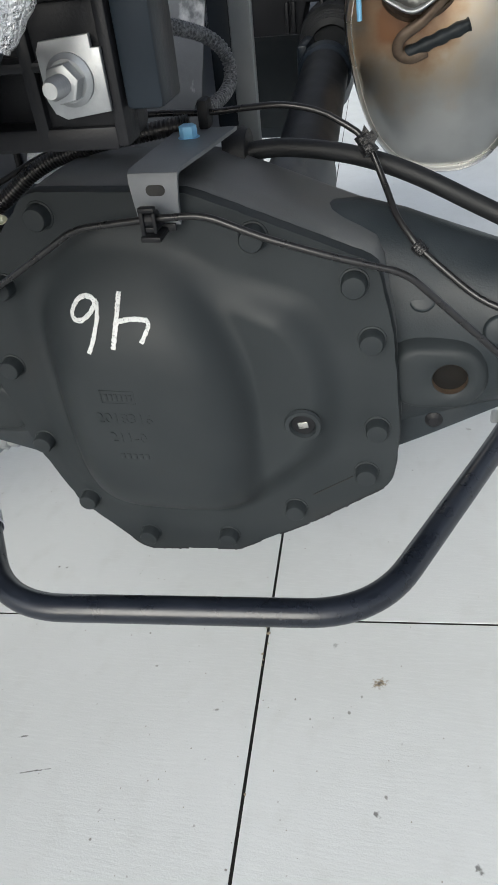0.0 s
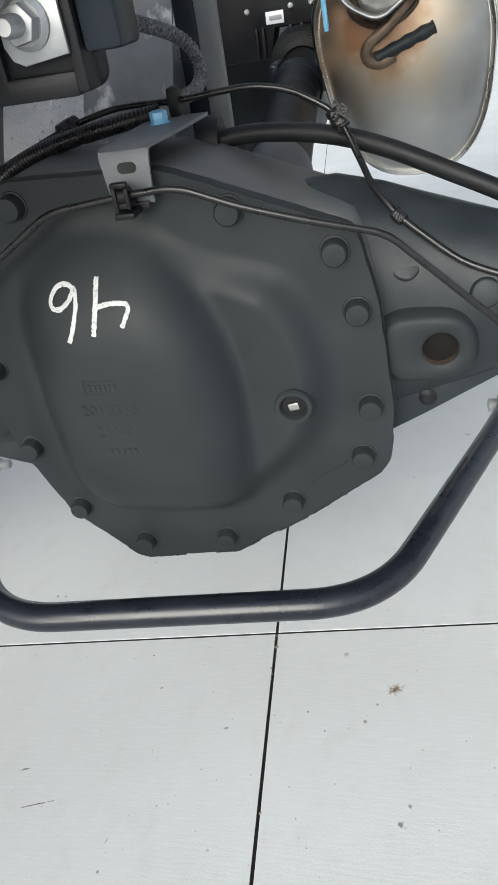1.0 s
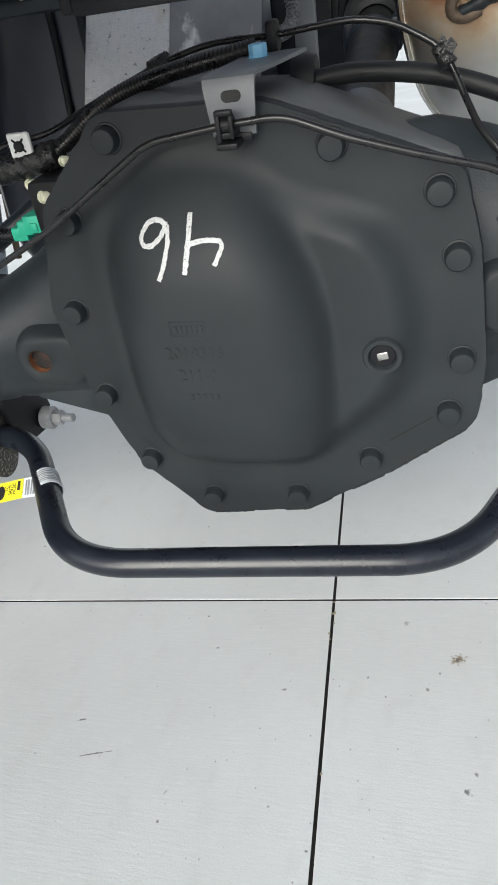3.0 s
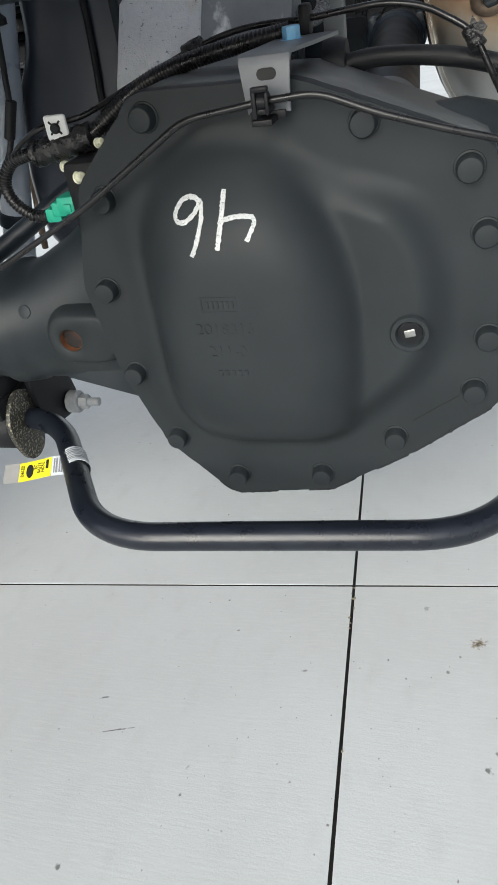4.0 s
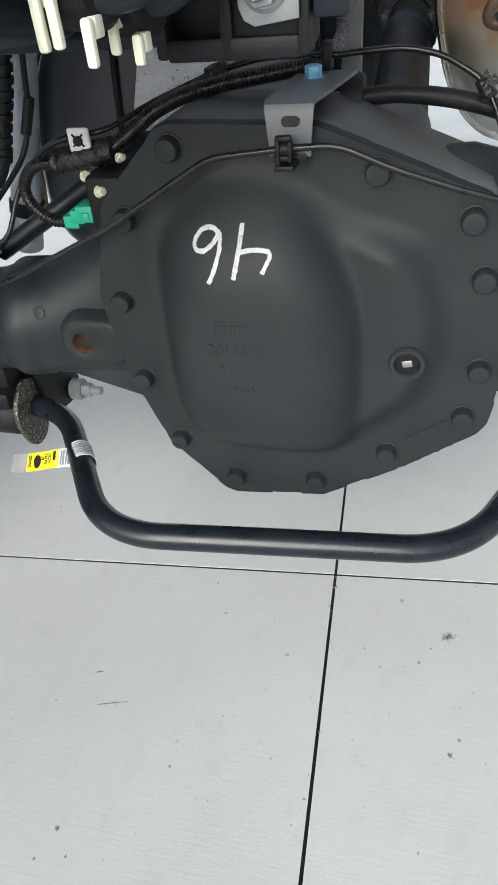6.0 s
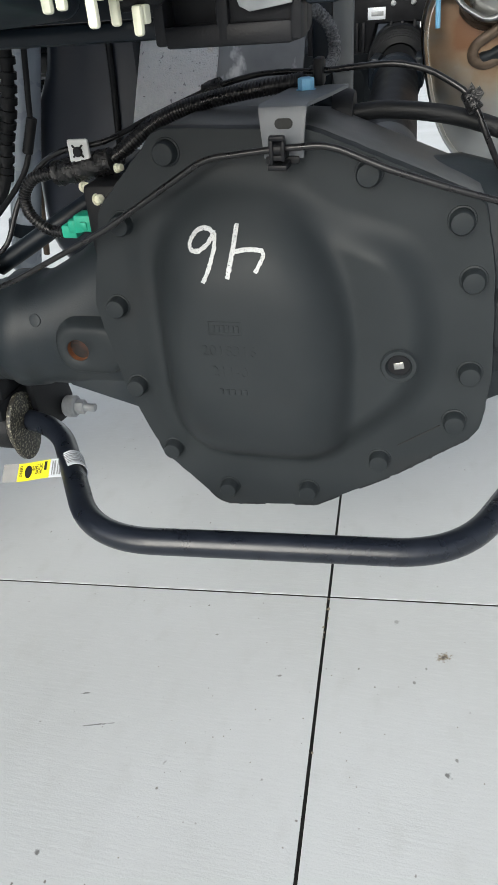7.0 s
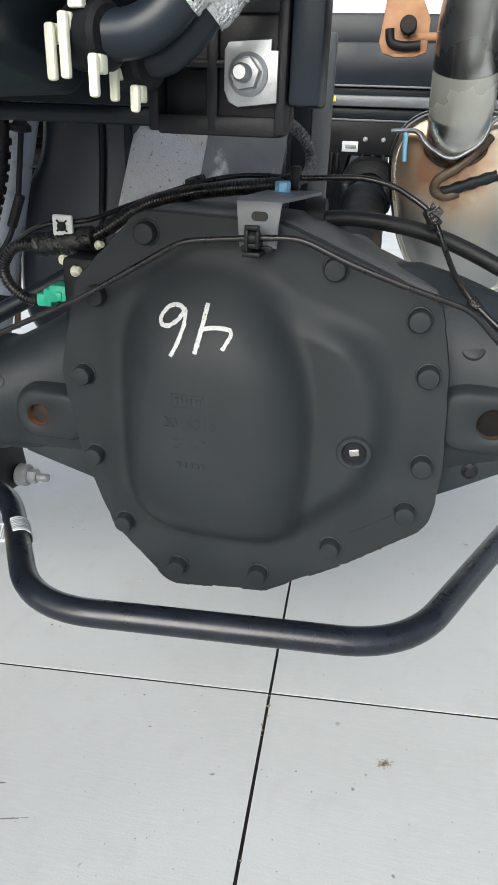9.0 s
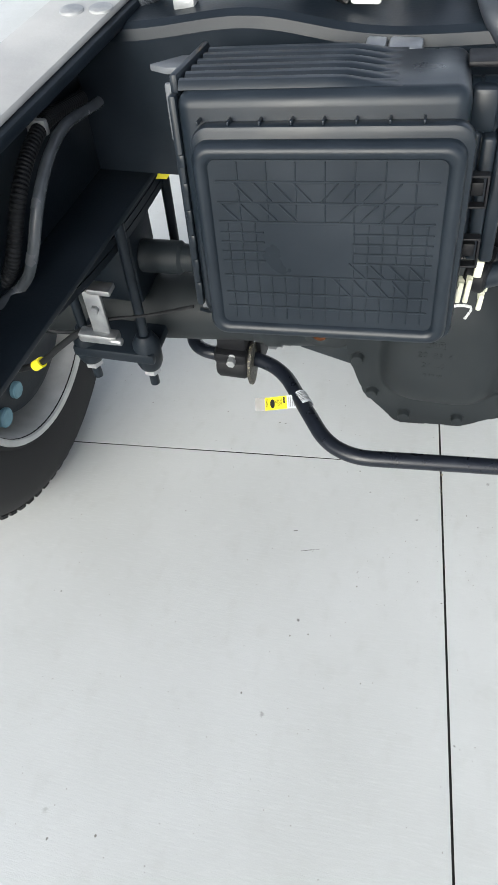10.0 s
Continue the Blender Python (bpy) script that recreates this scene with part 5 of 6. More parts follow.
bm = tube([(-0.262, 0.280, 0.86), (-0.262, 0.278, 0.68), (-0.268, 0.279, 0.58), (-0.275, 0.282, 0.47)], 0.004, 0.01)
part("vent_line", bm, RUBBER, tank)
shield = thing("heat_shield", (-0.1, 0.20, 0.575), "grey steel heat shield with a crinkled foil edge beside the tank", "heat shield")
bm = bmesh.new()
rings = []
for x, y in ((-0.221, 0.262), (-0.21, 0.255), (-0.16, 0.252), (-0.122, 0.254)):
    rings.append([(x, y - 0.058, 0.575), (x, y + 0.105, 0.80), (x, y + 0.109, 0.80), (x, y - 0.054, 0.575)])
loft(bm, rings)
part("foil_strip", bm, FOILSHEET, shield, "crinkled aluminium foil strip")
bm = bmesh.new()
rings = []
for x, y in ((-0.1225, 0.257), (-0.10, 0.262), (-0.05, 0.266), (-0.025, 0.268)):
    rings.append([(x, y - 0.058, 0.575), (x, y + 0.105, 0.80), (x, y + 0.109, 0.80), (x, y - 0.054, 0.575)])
loft(bm, rings)
part("shield_sheet", bm, SHIELD, shield)
post = thing("frame_bracket", (0.0, 0.32, 0.52), "dusty grey upright frame bracket beside the drive shaft", "bracket")
bm = bmesh.new()
box(bm, (0.0035, 0.288, 0.52), (0.0270, 0.302, 0.80), 0.004)
part("upright", bm, DUSTYPOST, post)
bm = bmesh.new()
box(bm, (-0.020, 0.292, 0.52), (0.0040, 0.35, 0.80), 0.004)
part("inner_upright", bm, FRAME, post)

# ---- drive shaft ----
shaft = thing("drive_shaft", (0.065, 0.6, 0.5), "black tubular drive shaft with a universal joint", "drive shaft")
bm = bmesh.new()
rod(bm, (0.066, 0.325, 0.535), (0.052, 0.70, 0.572), 0.037, 36, 0.1)
part("shaft_tube", bm, RUBBER, shaft)
bm = bmesh.new()
lathe(bm, [(0.037, 0.0), (0.042, 0.006), (0.042, 0.03), (0.032, 0.05), (0.026, 0.08), (0.0, 0.08)], (0.052, 0.695, 0.571), (0.043, 0.95, 0.598), 32)
part("weld_yoke", bm, FRAME, shaft)
bm = bmesh.new()
rod(bm, (0.006, 0.79, 0.581), (0.092, 0.79, 0.581), 0.014, 18)
for s in (-1, 1):
    box(bm, (0.049 + s * 0.038 - 0.009, 0.745, 0.557), (0.049 + s * 0.038 + 0.009, 0.85, 0.607), 0.006)
part("universal_joint", bm, FRAME, shaft)
bm = bmesh.new()
rod(bm, (0.046, 0.84, 0.587), (0.01, 1.9, 0.70), 0.036, 30, 0.1)
part("front_tube", bm, RUBBER, shaft)
carrier = thing("carrier_bracket", (0.06, 0.92, 0.6), "black steel bracket that carries the shaft bearing", "bracket")
bm = bmesh.new()
prism(bm, [(-0.13, 0.60), (-0.012, 0.60), (0.0, 0.648), (0.08, 0.648), (0.092, 0.60), (0.118, 0.60), (0.122, 0.7118), (-0.13, 0.7118)], 0.90, 0.97, 'y', 0.006)
part("bracket_body", bm, PLASTIC_D, carrier)
bm = bmesh.new()
lathe(bm, [(0.037, 0.0), (0.056, 0.0), (0.058, 0.006), (0.056, 0.05), (0.037, 0.05)], (0.044, 0.885, 0.590), (0.025, 1.5, 0.655), 36, closed=True)
part("bearing_ring", bm, RUBBER, carrier)
bm = bmesh.new()
box(bm, (-0.0155, 0.8985, 0.6550), (0.0165, 0.9005, 0.6745), 0.0004)
sticker = part("sticker", bm, LABELW, carrier, "small white sticker with a grey bar")
bm = bmesh.new()
box(bm, (-0.009, 0.8975, 0.6610), (0.013, 0.8986, 0.6680), 0.0002)
part("print_bar", bm, DULLZINC, sticker)

for x in (-0.048, 0.030, 0.066, 0.104):
    bm = hex_bolt(0.0048, 0.0036, 0.005, 0.0015)
    bmesh.ops.transform(bm, matrix=Matrix.Translation((x, 0.8995, 0.679)) @ pose(0, 0, 0, 90, 0, 0), verts=bm.verts)
    part("bolt", bm, DULLZINC, carrier, "small pale bolt head")
for x in (-0.034, -0.022, 0.028, 0.048, 0.070):
    bm = bmesh.new()
    box(bm, (x - 0.003, 0.886, 0.605), (x + 0.003, 0.8998, 0.652), 0.0015)
    part("rib", bm, PLASTIC_D, carrier)
for k in range(4):
    bm = bmesh.new()
    lathe(bm, [(0.037, 0.0), (0.053 - 0.002 * k, 0.001), (0.053 - 0.002 * k, 0.004), (0.037, 0.007)], (0.0460 + 0.0006 * k, 0.872 - 0.010 * k, 0.5885 - 0.001 * k), (0.052, 0.70, 0.572), 32, closed=True)
    part("boot_fold", bm, RUBBER, carrier, "fold of the black rubber boot")

# Added dark block that covers bright ground ahead; its gearbox form is made up.
box_ahead = thing("gearbox", (-0.14, 1.4, 0.30), "dark block added to cover bright ground ahead of the drive shaft", "gearbox")
bm = bmesh.new()
rings = []
for y, s in ((1.18, 0.55), (1.20, 0.72), (1.24, 0.8), (1.50, 0.86), (1.56, 0.95), (1.80, 0.95)):
    rings.append([(-0.14 + px * s, y, 0.46 + pz * s) for px, pz in rounded_rect(-0.17, -0.15, 0.17, 0.17, 0.06, 5)])
loft(bm, rings)
gb = part("housing", bm, CASTING, box_ahead, angle=0.5)
for k in range(5):
    bm = bmesh.new()
    box(bm, (-0.265 + 0.06 * k, 1.22, 0.36), (-0.253 + 0.06 * k, 1.52, 0.60), 0.003)
    part("rib", bm, CASTING, gb)
far_cross = thing("crossmember", (0.0, 1.0, 0.78), "black steel crossmember ahead of the fuel tank", "crossmember")
bm = bmesh.new()
box(bm, (-0.55, 1.0, 0.7165), (0.50, 1.12, 0.7385), 0.004)
part("channel", bm, FRAME, far_cross)
bm = bmesh.new()
box(bm, (-0.50, 0.985, 0.7388), (0.50, 1.06, 0.7605), 0.005)
part("lip", bm, BRACKET, far_cross, "pale lip of the crossmember")
bm = bmesh.new()
box(bm, (-0.50, 0.990, 0.7120), (0.50, 1.06, 0.7160), 0.001)
part("lower_lip", bm, BRACKET, far_cross)
bm = bmesh.new()
box(bm, (-0.55, 1.01, 0.7608), (0.50, 1.10, 0.776), 0.001)
part("upper_channel", bm, FRAME, far_cross)
bm = bmesh.new()
box(bm, (-0.50, 0.998, 0.7763), (0.50, 1.06, 0.7803), 0.001)
part("upper_lip", bm, BRACKET, far_cross)
bm = bmesh.new()
box(bm, (-0.55, 1.03, 0.7806), (0.50, 1.10, 0.86), 0.003)
part("upper_web", bm, FRAME, far_cross)
bm = bmesh.new()
box(bm, (-0.083, 0.983, 0.747), (-0.045, 0.986, 0.758), 0.0005)
part("paint_dab", bm, YELLOW, far_cross, "dab of yellow paint")
far_cross_b = thing("crossmember", (0.0, 1.3, 0.83), "black steel upper crossmember far ahead", "crossmember")
bm = bmesh.new()
box(bm, (-0.55, 1.25, 0.86), (0.50, 1.40, 0.94), 0.01)
part("channel", bm, FRAME, far_cross_b)
plank = thing("timber_plank", (-0.33, 0.31, 0.934), "pale timber plank lying on the chassis rail", "plank")
bm = bmesh.new()
box(bm, (-0.50, 0.270, 0.9338), (-0.17, 0.36, 0.968), 0.004)
part("board", bm, WOOD, plank)

# ---- muffler ----
muf = thing("muffler", (0.235, 0.95, 0.44), "stainless muffler with a rust-stained end cap and tail pipe", "muffler")
MC, MHX, MHZ = (0.222, 0.590), 0.1155, 0.139


def oval(y, g, n=72, p=2.7, lean=-0.10):
    out = []
    for k in range(n):
        a = 2 * math.pi * k / n
        c, s = math.cos(a), math.sin(a)
        x = MHX * g * math.copysign(abs(c) ** (2 / p), c)
        z = MHZ * g * math.copysign(abs(s) ** (2 / p), s)
        out.append((MC[0] + x * (1 + 0.16 * z / MHZ) + lean * z, y, MC[1] + z))
    return out


bm = bmesh.new()
loft(bm, [oval(0.612, 0.985), oval(0.66, 0.985), oval(1.35, 0.985), oval(1.37, 0.95)])
part("shell", bm, MUFFLER, muf, angle=0.7)
bm = bmesh.new()
loft(bm, [oval(0.618, 0.99), oval(0.616, 1.025), oval(0.602, 1.030), oval(0.598, 1.015), oval(0.601, 0.99), oval(0.606, 0.975)])
part("rim_seam", bm, STEEL, muf, "bright folded rim of the end cap")
bm = bmesh.new()
loft(bm, [oval(0.634, 1.020), oval(0.633, 1.050), oval(0.622, 1.058), oval(0.618, 1.050), oval(0.622, 1.030), oval(0.628, 1.020)])
part("outer_rim", bm, STEEL, muf, "second folded rim behind the seam")
bm = bmesh.new()
loft(bm, [oval(0.607, 0.985), oval(0.606, 0.965), oval(0.603, 0.93), oval(0.599, 0.80), oval(0.595, 0.6), oval(0.593, 0.35), oval(0.592, 0.05)])
part("end_cap", bm, MUFFLER, muf, "stainless end cap, brown rust round the pipe", angle=0.9)
bm = bmesh.new()
tp = spline([(0.192, 0.640, 0.668), (0.190, 0.585, 0.715), (0.187, 0.545, 0.775), (0.186, 0.520, 0.845), (0.198, 0.490, 0.915), (0.245, 0.440, 0.965), (0.33, 0.36, 0.985), (0.45, 0.25, 0.985)], 0.012)
sweep(bm, tp, 0.047, 40)
pipe = part("tail_pipe", bm, STEEL, muf, "bright stainless tail pipe")
bm = bmesh.new()
sweep(bm, tp[8:14], 0.0477, 40, caps=False)
band = part("film_band", bm, FILM, pipe, "clear film band round the pipe")
bm = bmesh.new()
a, b = tp[3], tp[4]
lathe(bm, [(0.046, 0.0), (0.052, 0.0), (0.054, 0.004), (0.052, 0.009), (0.046, 0.009)], a, b, 36, closed=True)
part("weld_ring", bm, HOTSTEEL, pipe)
bm = bmesh.new()
hook = spline([(0.2405, 0.592, 0.695), (0.2195, 0.576, 0.672), (0.196, 0.572, 0.650), (0.170, 0.572, 0.632), (0.167, 0.574, 0.615), (0.184, 0.577, 0.607), (0.204, 0.582, 0.613)], 0.005)
sweep(bm, hook, 0.0074, 16)
part("hanger_rod", bm, HOTSTEEL, muf, "bent hanger rod, browned by heat")
bm = bmesh.new()
rod_line = spline([(0.178, 0.582, 0.612), (0.205, 0.582, 0.622), (0.232, 0.584, 0.632), (0.258, 0.587, 0.641)], 0.005)
sweep(bm, rod_line, lambda i: 0.0115 + 0.0014 * math.sin(i * 1.7), 14, True, 0.75)
part("rod_end", bm, CASTING, muf, "blackened rubber end of the hanger rod")
bm = bmesh.new()
saddle = rounded_path([(0.090, 0.584, 0.698), (0.132, 0.580, 0.701), (0.146, 0.568, 0.680), (0.185, 0.562, 0.660), (0.226, 0.568, 0.686), (0.236, 0.580, 0.7205), (0.272, 0.584, 0.726)], 0.016, 6)
sweep(bm, saddle, 0.0085, 14, True, 0.42)
clampm = part("pipe_saddle", bm, ZINC, muf, "bright steel saddle clamp under the tail pipe")
for a, b in (((0.1120, 0.579, 0.699), (0.1148, 0.577, 0.655)), ((0.2590, 0.581, 0.722), (0.2645, 0.579, 0.678))):
    bm = bmesh.new()
    rod(bm, a, b, 0.0036, 12)
    part("blue_stud", bm, BLUE, clampm, "blue coated clamp stud")
hanger = thing("exhaust_hanger", (0.08, 0.56, 0.80), "rusty steel exhaust hanger with a rubber insert", "hanger")
bm = bmesh.new()
prism(bm, [(0.066 + 0.001, 0.905), (0.060, 0.83), (0.058, 0.815), (0.064, 0.801), (0.082, 0.796), (0.112, 0.797), (0.128, 0.803), (0.128, 0.845), (0.112, 0.875), (0.10, 0.93), (0.075, 0.9345)], 0.553, 0.561, 'y', 0.002)
hp = part("hanger_plate", bm, RUSTPLATE, hanger)
bm = bmesh.new()
sweep(bm, spline([(0.072, 0.550, 0.832), (0.076, 0.550, 0.815), (0.094, 0.550, 0.810), (0.118, 0.550, 0.812)], 0.004), 0.0065, 12)
rod(bm, (0.098, 0.560, 0.836), (0.098, 0.535, 0.836), 0.012, 16)
part("rubber_insert", bm, RUBBER, hp)
bm = bmesh.new()
rod(bm, (0.10, 0.557, 0.823), (0.17, 0.557, 0.823), 0.006, 12)
part("hanger_pin", bm, RUSTPLATE, hanger)

# ---- lines and cables ----
brk = thing("line_bracket", (0.006, 0.06, 0.605), "grey primed steel bracket with a slot and a blue bolt", "bracket")
bm = bmesh.new()
def plate_ring(y, z, t, x0, x1):
    return [(x0, y, z), (x1, y, z), (x1, y + t[0], z + t[1]), (x0, y + t[0], z + t[1])]
loft(bm, [plate_ring(-0.0045, 0.604, (0.003, 0.0), -0.012, 0.021), plate_ring(-0.0055, 0.620, (0.003, 0.0), -0.0135, 0.022), plate_ring(-0.0052, 0.637, (0.003, -0.0005), -0.0150, 0.0235), plate_ring(-0.003, 0.6425, (0.0022, -0.002), -0.0155, 0.024), plate_ring(0.002, 0.6445, (0.0005, -0.003), -0.0155, 0.0245),
          plate_ring(0.05, 0.6435, (0, -0.003), -0.014, 0.032), plate_ring(0.118, 0.643, (0, -0.003), -0.010, 0.043)])
bk = part("bent_plate", bm, BRACKET, brk, angle=0.5)
# Slot as a flat black plate; the shade inside it is put into colour.
bm = bmesh.new()
prism(bm, rounded_rect(-0.0020, 0.6266, 0.0128, 0.6346, 0.0039), -0.0062, -0.0052, 'y')
part("slot", bm, INK, bk, "slot as a flat plate, its shade put into black")
bm = bmesh.new()
prism(bm, [(0.002, 0.6365), (0.135, 0.637), (0.135, 0.598), (0.06, 0.604), (0.03, 0.612)], -0.013, -0.0095, 'x', 0.0008)
part("side_web", bm, BRACKET, brk)
bm = hex_bolt(0.0105, 0.0075, 0.0125, 0.003)
bmesh.ops.transform(bm, matrix=Matrix.Translation((0.008, 0.088, 0.6405)) @ pose(0, 0, 0, 2, 0, 12), verts=bm.verts)
part("blue_bolt", bm, BLUE, brk, "light blue coated hexagon bolt")

brake = thing("brake_line", (0.0, -0.018, 0.56), "thin black steel brake line bent across the differential cover", "brake line")
bm = bmesh.new()
sweep(bm, rounded_path([(-0.372, 0.014, 0.456), (-0.322, -0.002, 0.475), (-0.270, -0.014, 0.496), (-0.160, -0.020, 0.5487), (-0.060, -0.020, 0.6078), (0.003, -0.020, 0.6145), (0.044, -0.020, 0.6168), (0.0885, -0.020, 0.5985), (0.1346, -0.018, 0.5838), (0.193, -0.012, 0.5668), (0.274, -0.005, 0.489), (0.35, 0.02, 0.415)], 0.014, 8), 0.0028, 14)
part("line", bm, CABLE, brake)
bm = bmesh.new()
lathe(bm, [(0.0033, 0), (0.0068, 0), (0.0068, 0.010), (0.0033, 0.010)], (-0.0015, -0.020, 0.6145), (1, -0.020, 0.617), 18, closed=True)
box(bm, (-0.002, -0.027, 0.6065), (0.0095, -0.0065, 0.6105), 0.0008)
box(bm, (-0.0030, -0.0285, 0.6040), (0.0006, -0.0255, 0.6235), 0.0012)
box(bm, (0.0068, -0.0285, 0.6060), (0.0100, -0.0255, 0.6215), 0.0012)
box(bm, (-0.0030, -0.0290, 0.6215), (0.0100, -0.0225, 0.6255), 0.0014)
box(bm, (-0.0045, -0.0285, 0.5990), (0.0115, -0.0060, 0.6035), 0.0012)
box(bm, (-0.010, -0.008, 0.600), (0.018, -0.0058, 0.606), 0.0008)
part("clip", bm, PLASTIC_D, brake, "black plastic line clip")

hose = thing("breather_hose", (0.15, 0.14, 0.60), "thick black rubber breather hose over the axle", "hose")
part("hose_body", tube([(0.040, 0.145, 0.6130), (0.0735, 0.147, 0.6160), (0.12, 0.143, 0.6125), (0.16, 0.136, 0.6052), (0.199, 0.130, 0.5921), (0.2465, 0.12, 0.5717), (0.2844, 0.11, 0.5555), (0.34, 0.09, 0.530)], 0.0082, 0.008, 18), RUBBER, hose)

bm = bmesh.new()
rings = []
for x, r in ((0.026, 0.024), (0.040, 0.024), (0.046, 0.022)):
    rings.append([(x, 0.145 + r * math.cos(2 * math.pi * k / 28), 0.612 + r * math.sin(2 * math.pi * k / 28)) for k in range(28)])
loft(bm, rings)
part("vent_cap", bm, RUBBER, hose, "black cap of the breather hose")

upper = thing("sensor_cable", (0.05, 0.13, 0.64), "thin glossy black cable taped across the top of the axle", "cable")
UP = [(-0.385, 0.050, 0.455), (-0.345, 0.058, 0.490), (-0.322, 0.062, 0.507), (-0.307, 0.080, 0.5465), (-0.2755, 0.085, 0.5816), (-0.240, 0.080, 0.5984), (-0.198, 0.090, 0.6040), (-0.1575, 0.120, 0.6201), (-0.107, 0.130, 0.6381), (-0.0925, 0.130, 0.6430), (-0.042, 0.128, 0.6535), (0.0160, 0.120, 0.6545), (0.050, 0.120, 0.6565), (0.0823, 0.120, 0.6574), (0.1109, 0.120, 0.652), (0.1293, 0.120, 0.6435), (0.153, 0.115, 0.6277), (0.1705, 0.098, 0.597), (0.1818, 0.077, 0.5775), (0.1932, 0.065, 0.5657), (0.2021, 0.0585, 0.5567), (0.2243, 0.0485, 0.5402), (0.2506, 0.0380, 0.5228), (0.2771, 0.0302, 0.5132), (0.315, 0.022, 0.503)]
bm = bmesh.new()
sweep(bm, spline(UP, 0.008), 0.0028, 14)
part("cable_core", bm, CABLE, upper)


def tape_wrap(p0, p1, r, seed):
    bm = bmesh.new()
    p0, p1 = Vector(p0), Vector(p1)
    n = 40
    path = [p0.lerp(p1, i / n) for i in range(n + 1)]
    sweep(bm, path, lambda i: r * (1 + 0.10 * noise.noise(Vector((i * 0.9, seed, 0)))) * (0.75 if i in (0, n) else 1.0), 28)
    for v in bm.verts:
        d = v.co - p0.lerp(p1, min(1, max(0, (v.co - p0).dot(p1 - p0) / (p1 - p0).length_squared)))
        v.co += d * 0.17 * noise.noise(Vector((v.co.x * 60, v.co.y * 260, v.co.z * 260 + v.co.x * 170)) + Vector((seed, 0, 0)))
    return bm


for a, b, r, s in (((-0.102, 0.130, 0.639), (-0.082, 0.130, 0.6455), 0.0078, 1), ((0.1495, 0.1165, 0.632), (0.1585, 0.110, 0.618), 0.0068, 2), ((0.1985, 0.061, 0.5595), (0.2060, 0.0565, 0.5530), 0.0055, 3)):
    part("tape", tape_wrap(a, b, r, s), TAPE, upper, "wrap of black cloth tape")
bm = bmesh.new()
for k, (dx, dz) in enumerate(((0.005, 0.006), (-0.002, 0.009))):
    prism(bm, [(0.148, 0.628), (0.154 + dx, 0.632 + dz), (0.159 + dx, 0.628 + dz * 0.7), (0.158, 0.622)], 0.108 + 0.003 * k, 0.1088 + 0.003 * k, 'y')
part("tape_end", bm, TAPE, upper)
bm = bmesh.new()
box(bm, (0.010, 0.112, 0.642), (0.020, 0.130, 0.6660), 0.003)
part("cable_tie", bm, PLASTIC_D, upper)
bm = bmesh.new()
box(bm, (-0.2325, 0.072, 0.5870), (-0.2095, 0.077, 0.6095), 0.0035, m=None)
wc = part("white_clip", bm, WHITE, upper, "square white nylon cable clip")
bm = bmesh.new()
for s in (-1, 1):
    tmp = bmesh.new()
    box(tmp, (-0.008, -0.0012, -0.0008), (0.008, 0.0, 0.0008))
    join(bm, tmp, Matrix.Translation((-0.2210, 0.0718, 0.5985)) @ Matrix.Rotation(radians(45 * s), 4, 'Y'))
rod(bm, (-0.2210, 0.074, 0.598), (-0.2210, 0.0690, 0.598), 0.0048, 14)
part("clip_stud", bm, PLASTIC_D, wc)

loom = thing("wiring_loom", (-0.1, 0.1, 0.61), "black corrugated wiring loom wrapped in cloth tape", "wiring loom")
part("conduit", ribbed([(-0.1942, 0.083, 0.586), (-0.1737, 0.090, 0.5992), (-0.1506, 0.098, 0.6154), (-0.122, 0.104, 0.6275), (-0.0833, 0.106, 0.6367), (-0.0416, 0.107, 0.643), (0.001, 0.117, 0.6475)], 0.0078, 0.0032, 0.0007, 16), CABLE, loom)
part("braided_hose", ribbed([(0.004, 0.150, 0.650), (0.012, 0.200, 0.650), (0.014, 0.232, 0.660), (0.010, 0.236, 0.680), (-0.002, 0.222, 0.697), (-0.022, 0.185, 0.712), (-0.040, 0.13, 0.725), (-0.055, 0.05, 0.735), (-0.06, 0.026, 0.735)], 0.0068, 0.0046, 0.0012, 16), BRAID, loom, "braided black hose that bends upwards")
part("tape_wrap", tape_wrap((-0.257, 0.080, 0.575), (-0.189, 0.083, 0.587), 0.0125, 5), TAPE, loom)
part("pigtail", ribbed([(-0.252, 0.080, 0.577), (-0.2828, 0.080, 0.571), (-0.2986, 0.080, 0.5517), (-0.2937, 0.078, 0.5324), (-0.2744, 0.077, 0.5176), (-0.252, 0.075, 0.517)], 0.0065, 0.0035, 0.0008, 14), CABLE, loom)
bm = bmesh.new()
box(bm, (-0.2545, 0.064, 0.5125), (-0.2370, 0.084, 0.5265), 0.0025)
box(bm, (-0.2455, 0.063, 0.5180), (-0.2290, 0.085, 0.5325), 0.0025)
box(bm, (-0.2375, 0.062, 0.5200), (-0.2125, 0.086, 0.5375), 0.0025)
box(bm, (-0.2300, 0.0605, 0.5225), (-0.2220, 0.0640, 0.5310), 0.0015)
part("connector", bm, GREEN, loom, "bright green plastic connector")
for p, r in (((-0.183, 0.075, 0.581), 0.0036), ((-0.196, 0.0445, 0.5585), 0.0044), ((-0.227, 0.080, 0.562), 0.0042)):
    bm = bmesh.new()
    rod(bm, p, (p[0] + 0.007, p[1] - 0.004, p[2] + 0.002), r, 8, 0.3)
    rod(bm, (p[0] - 0.001, p[1] + 0.0005, p[2]), (p[0] + 0.001, p[1] - 0.0006, p[2] + 0.0003), r * 1.35, 10, 0.3)
    part("push_pin", bm, CREAM, loom, "cream plastic push pin")
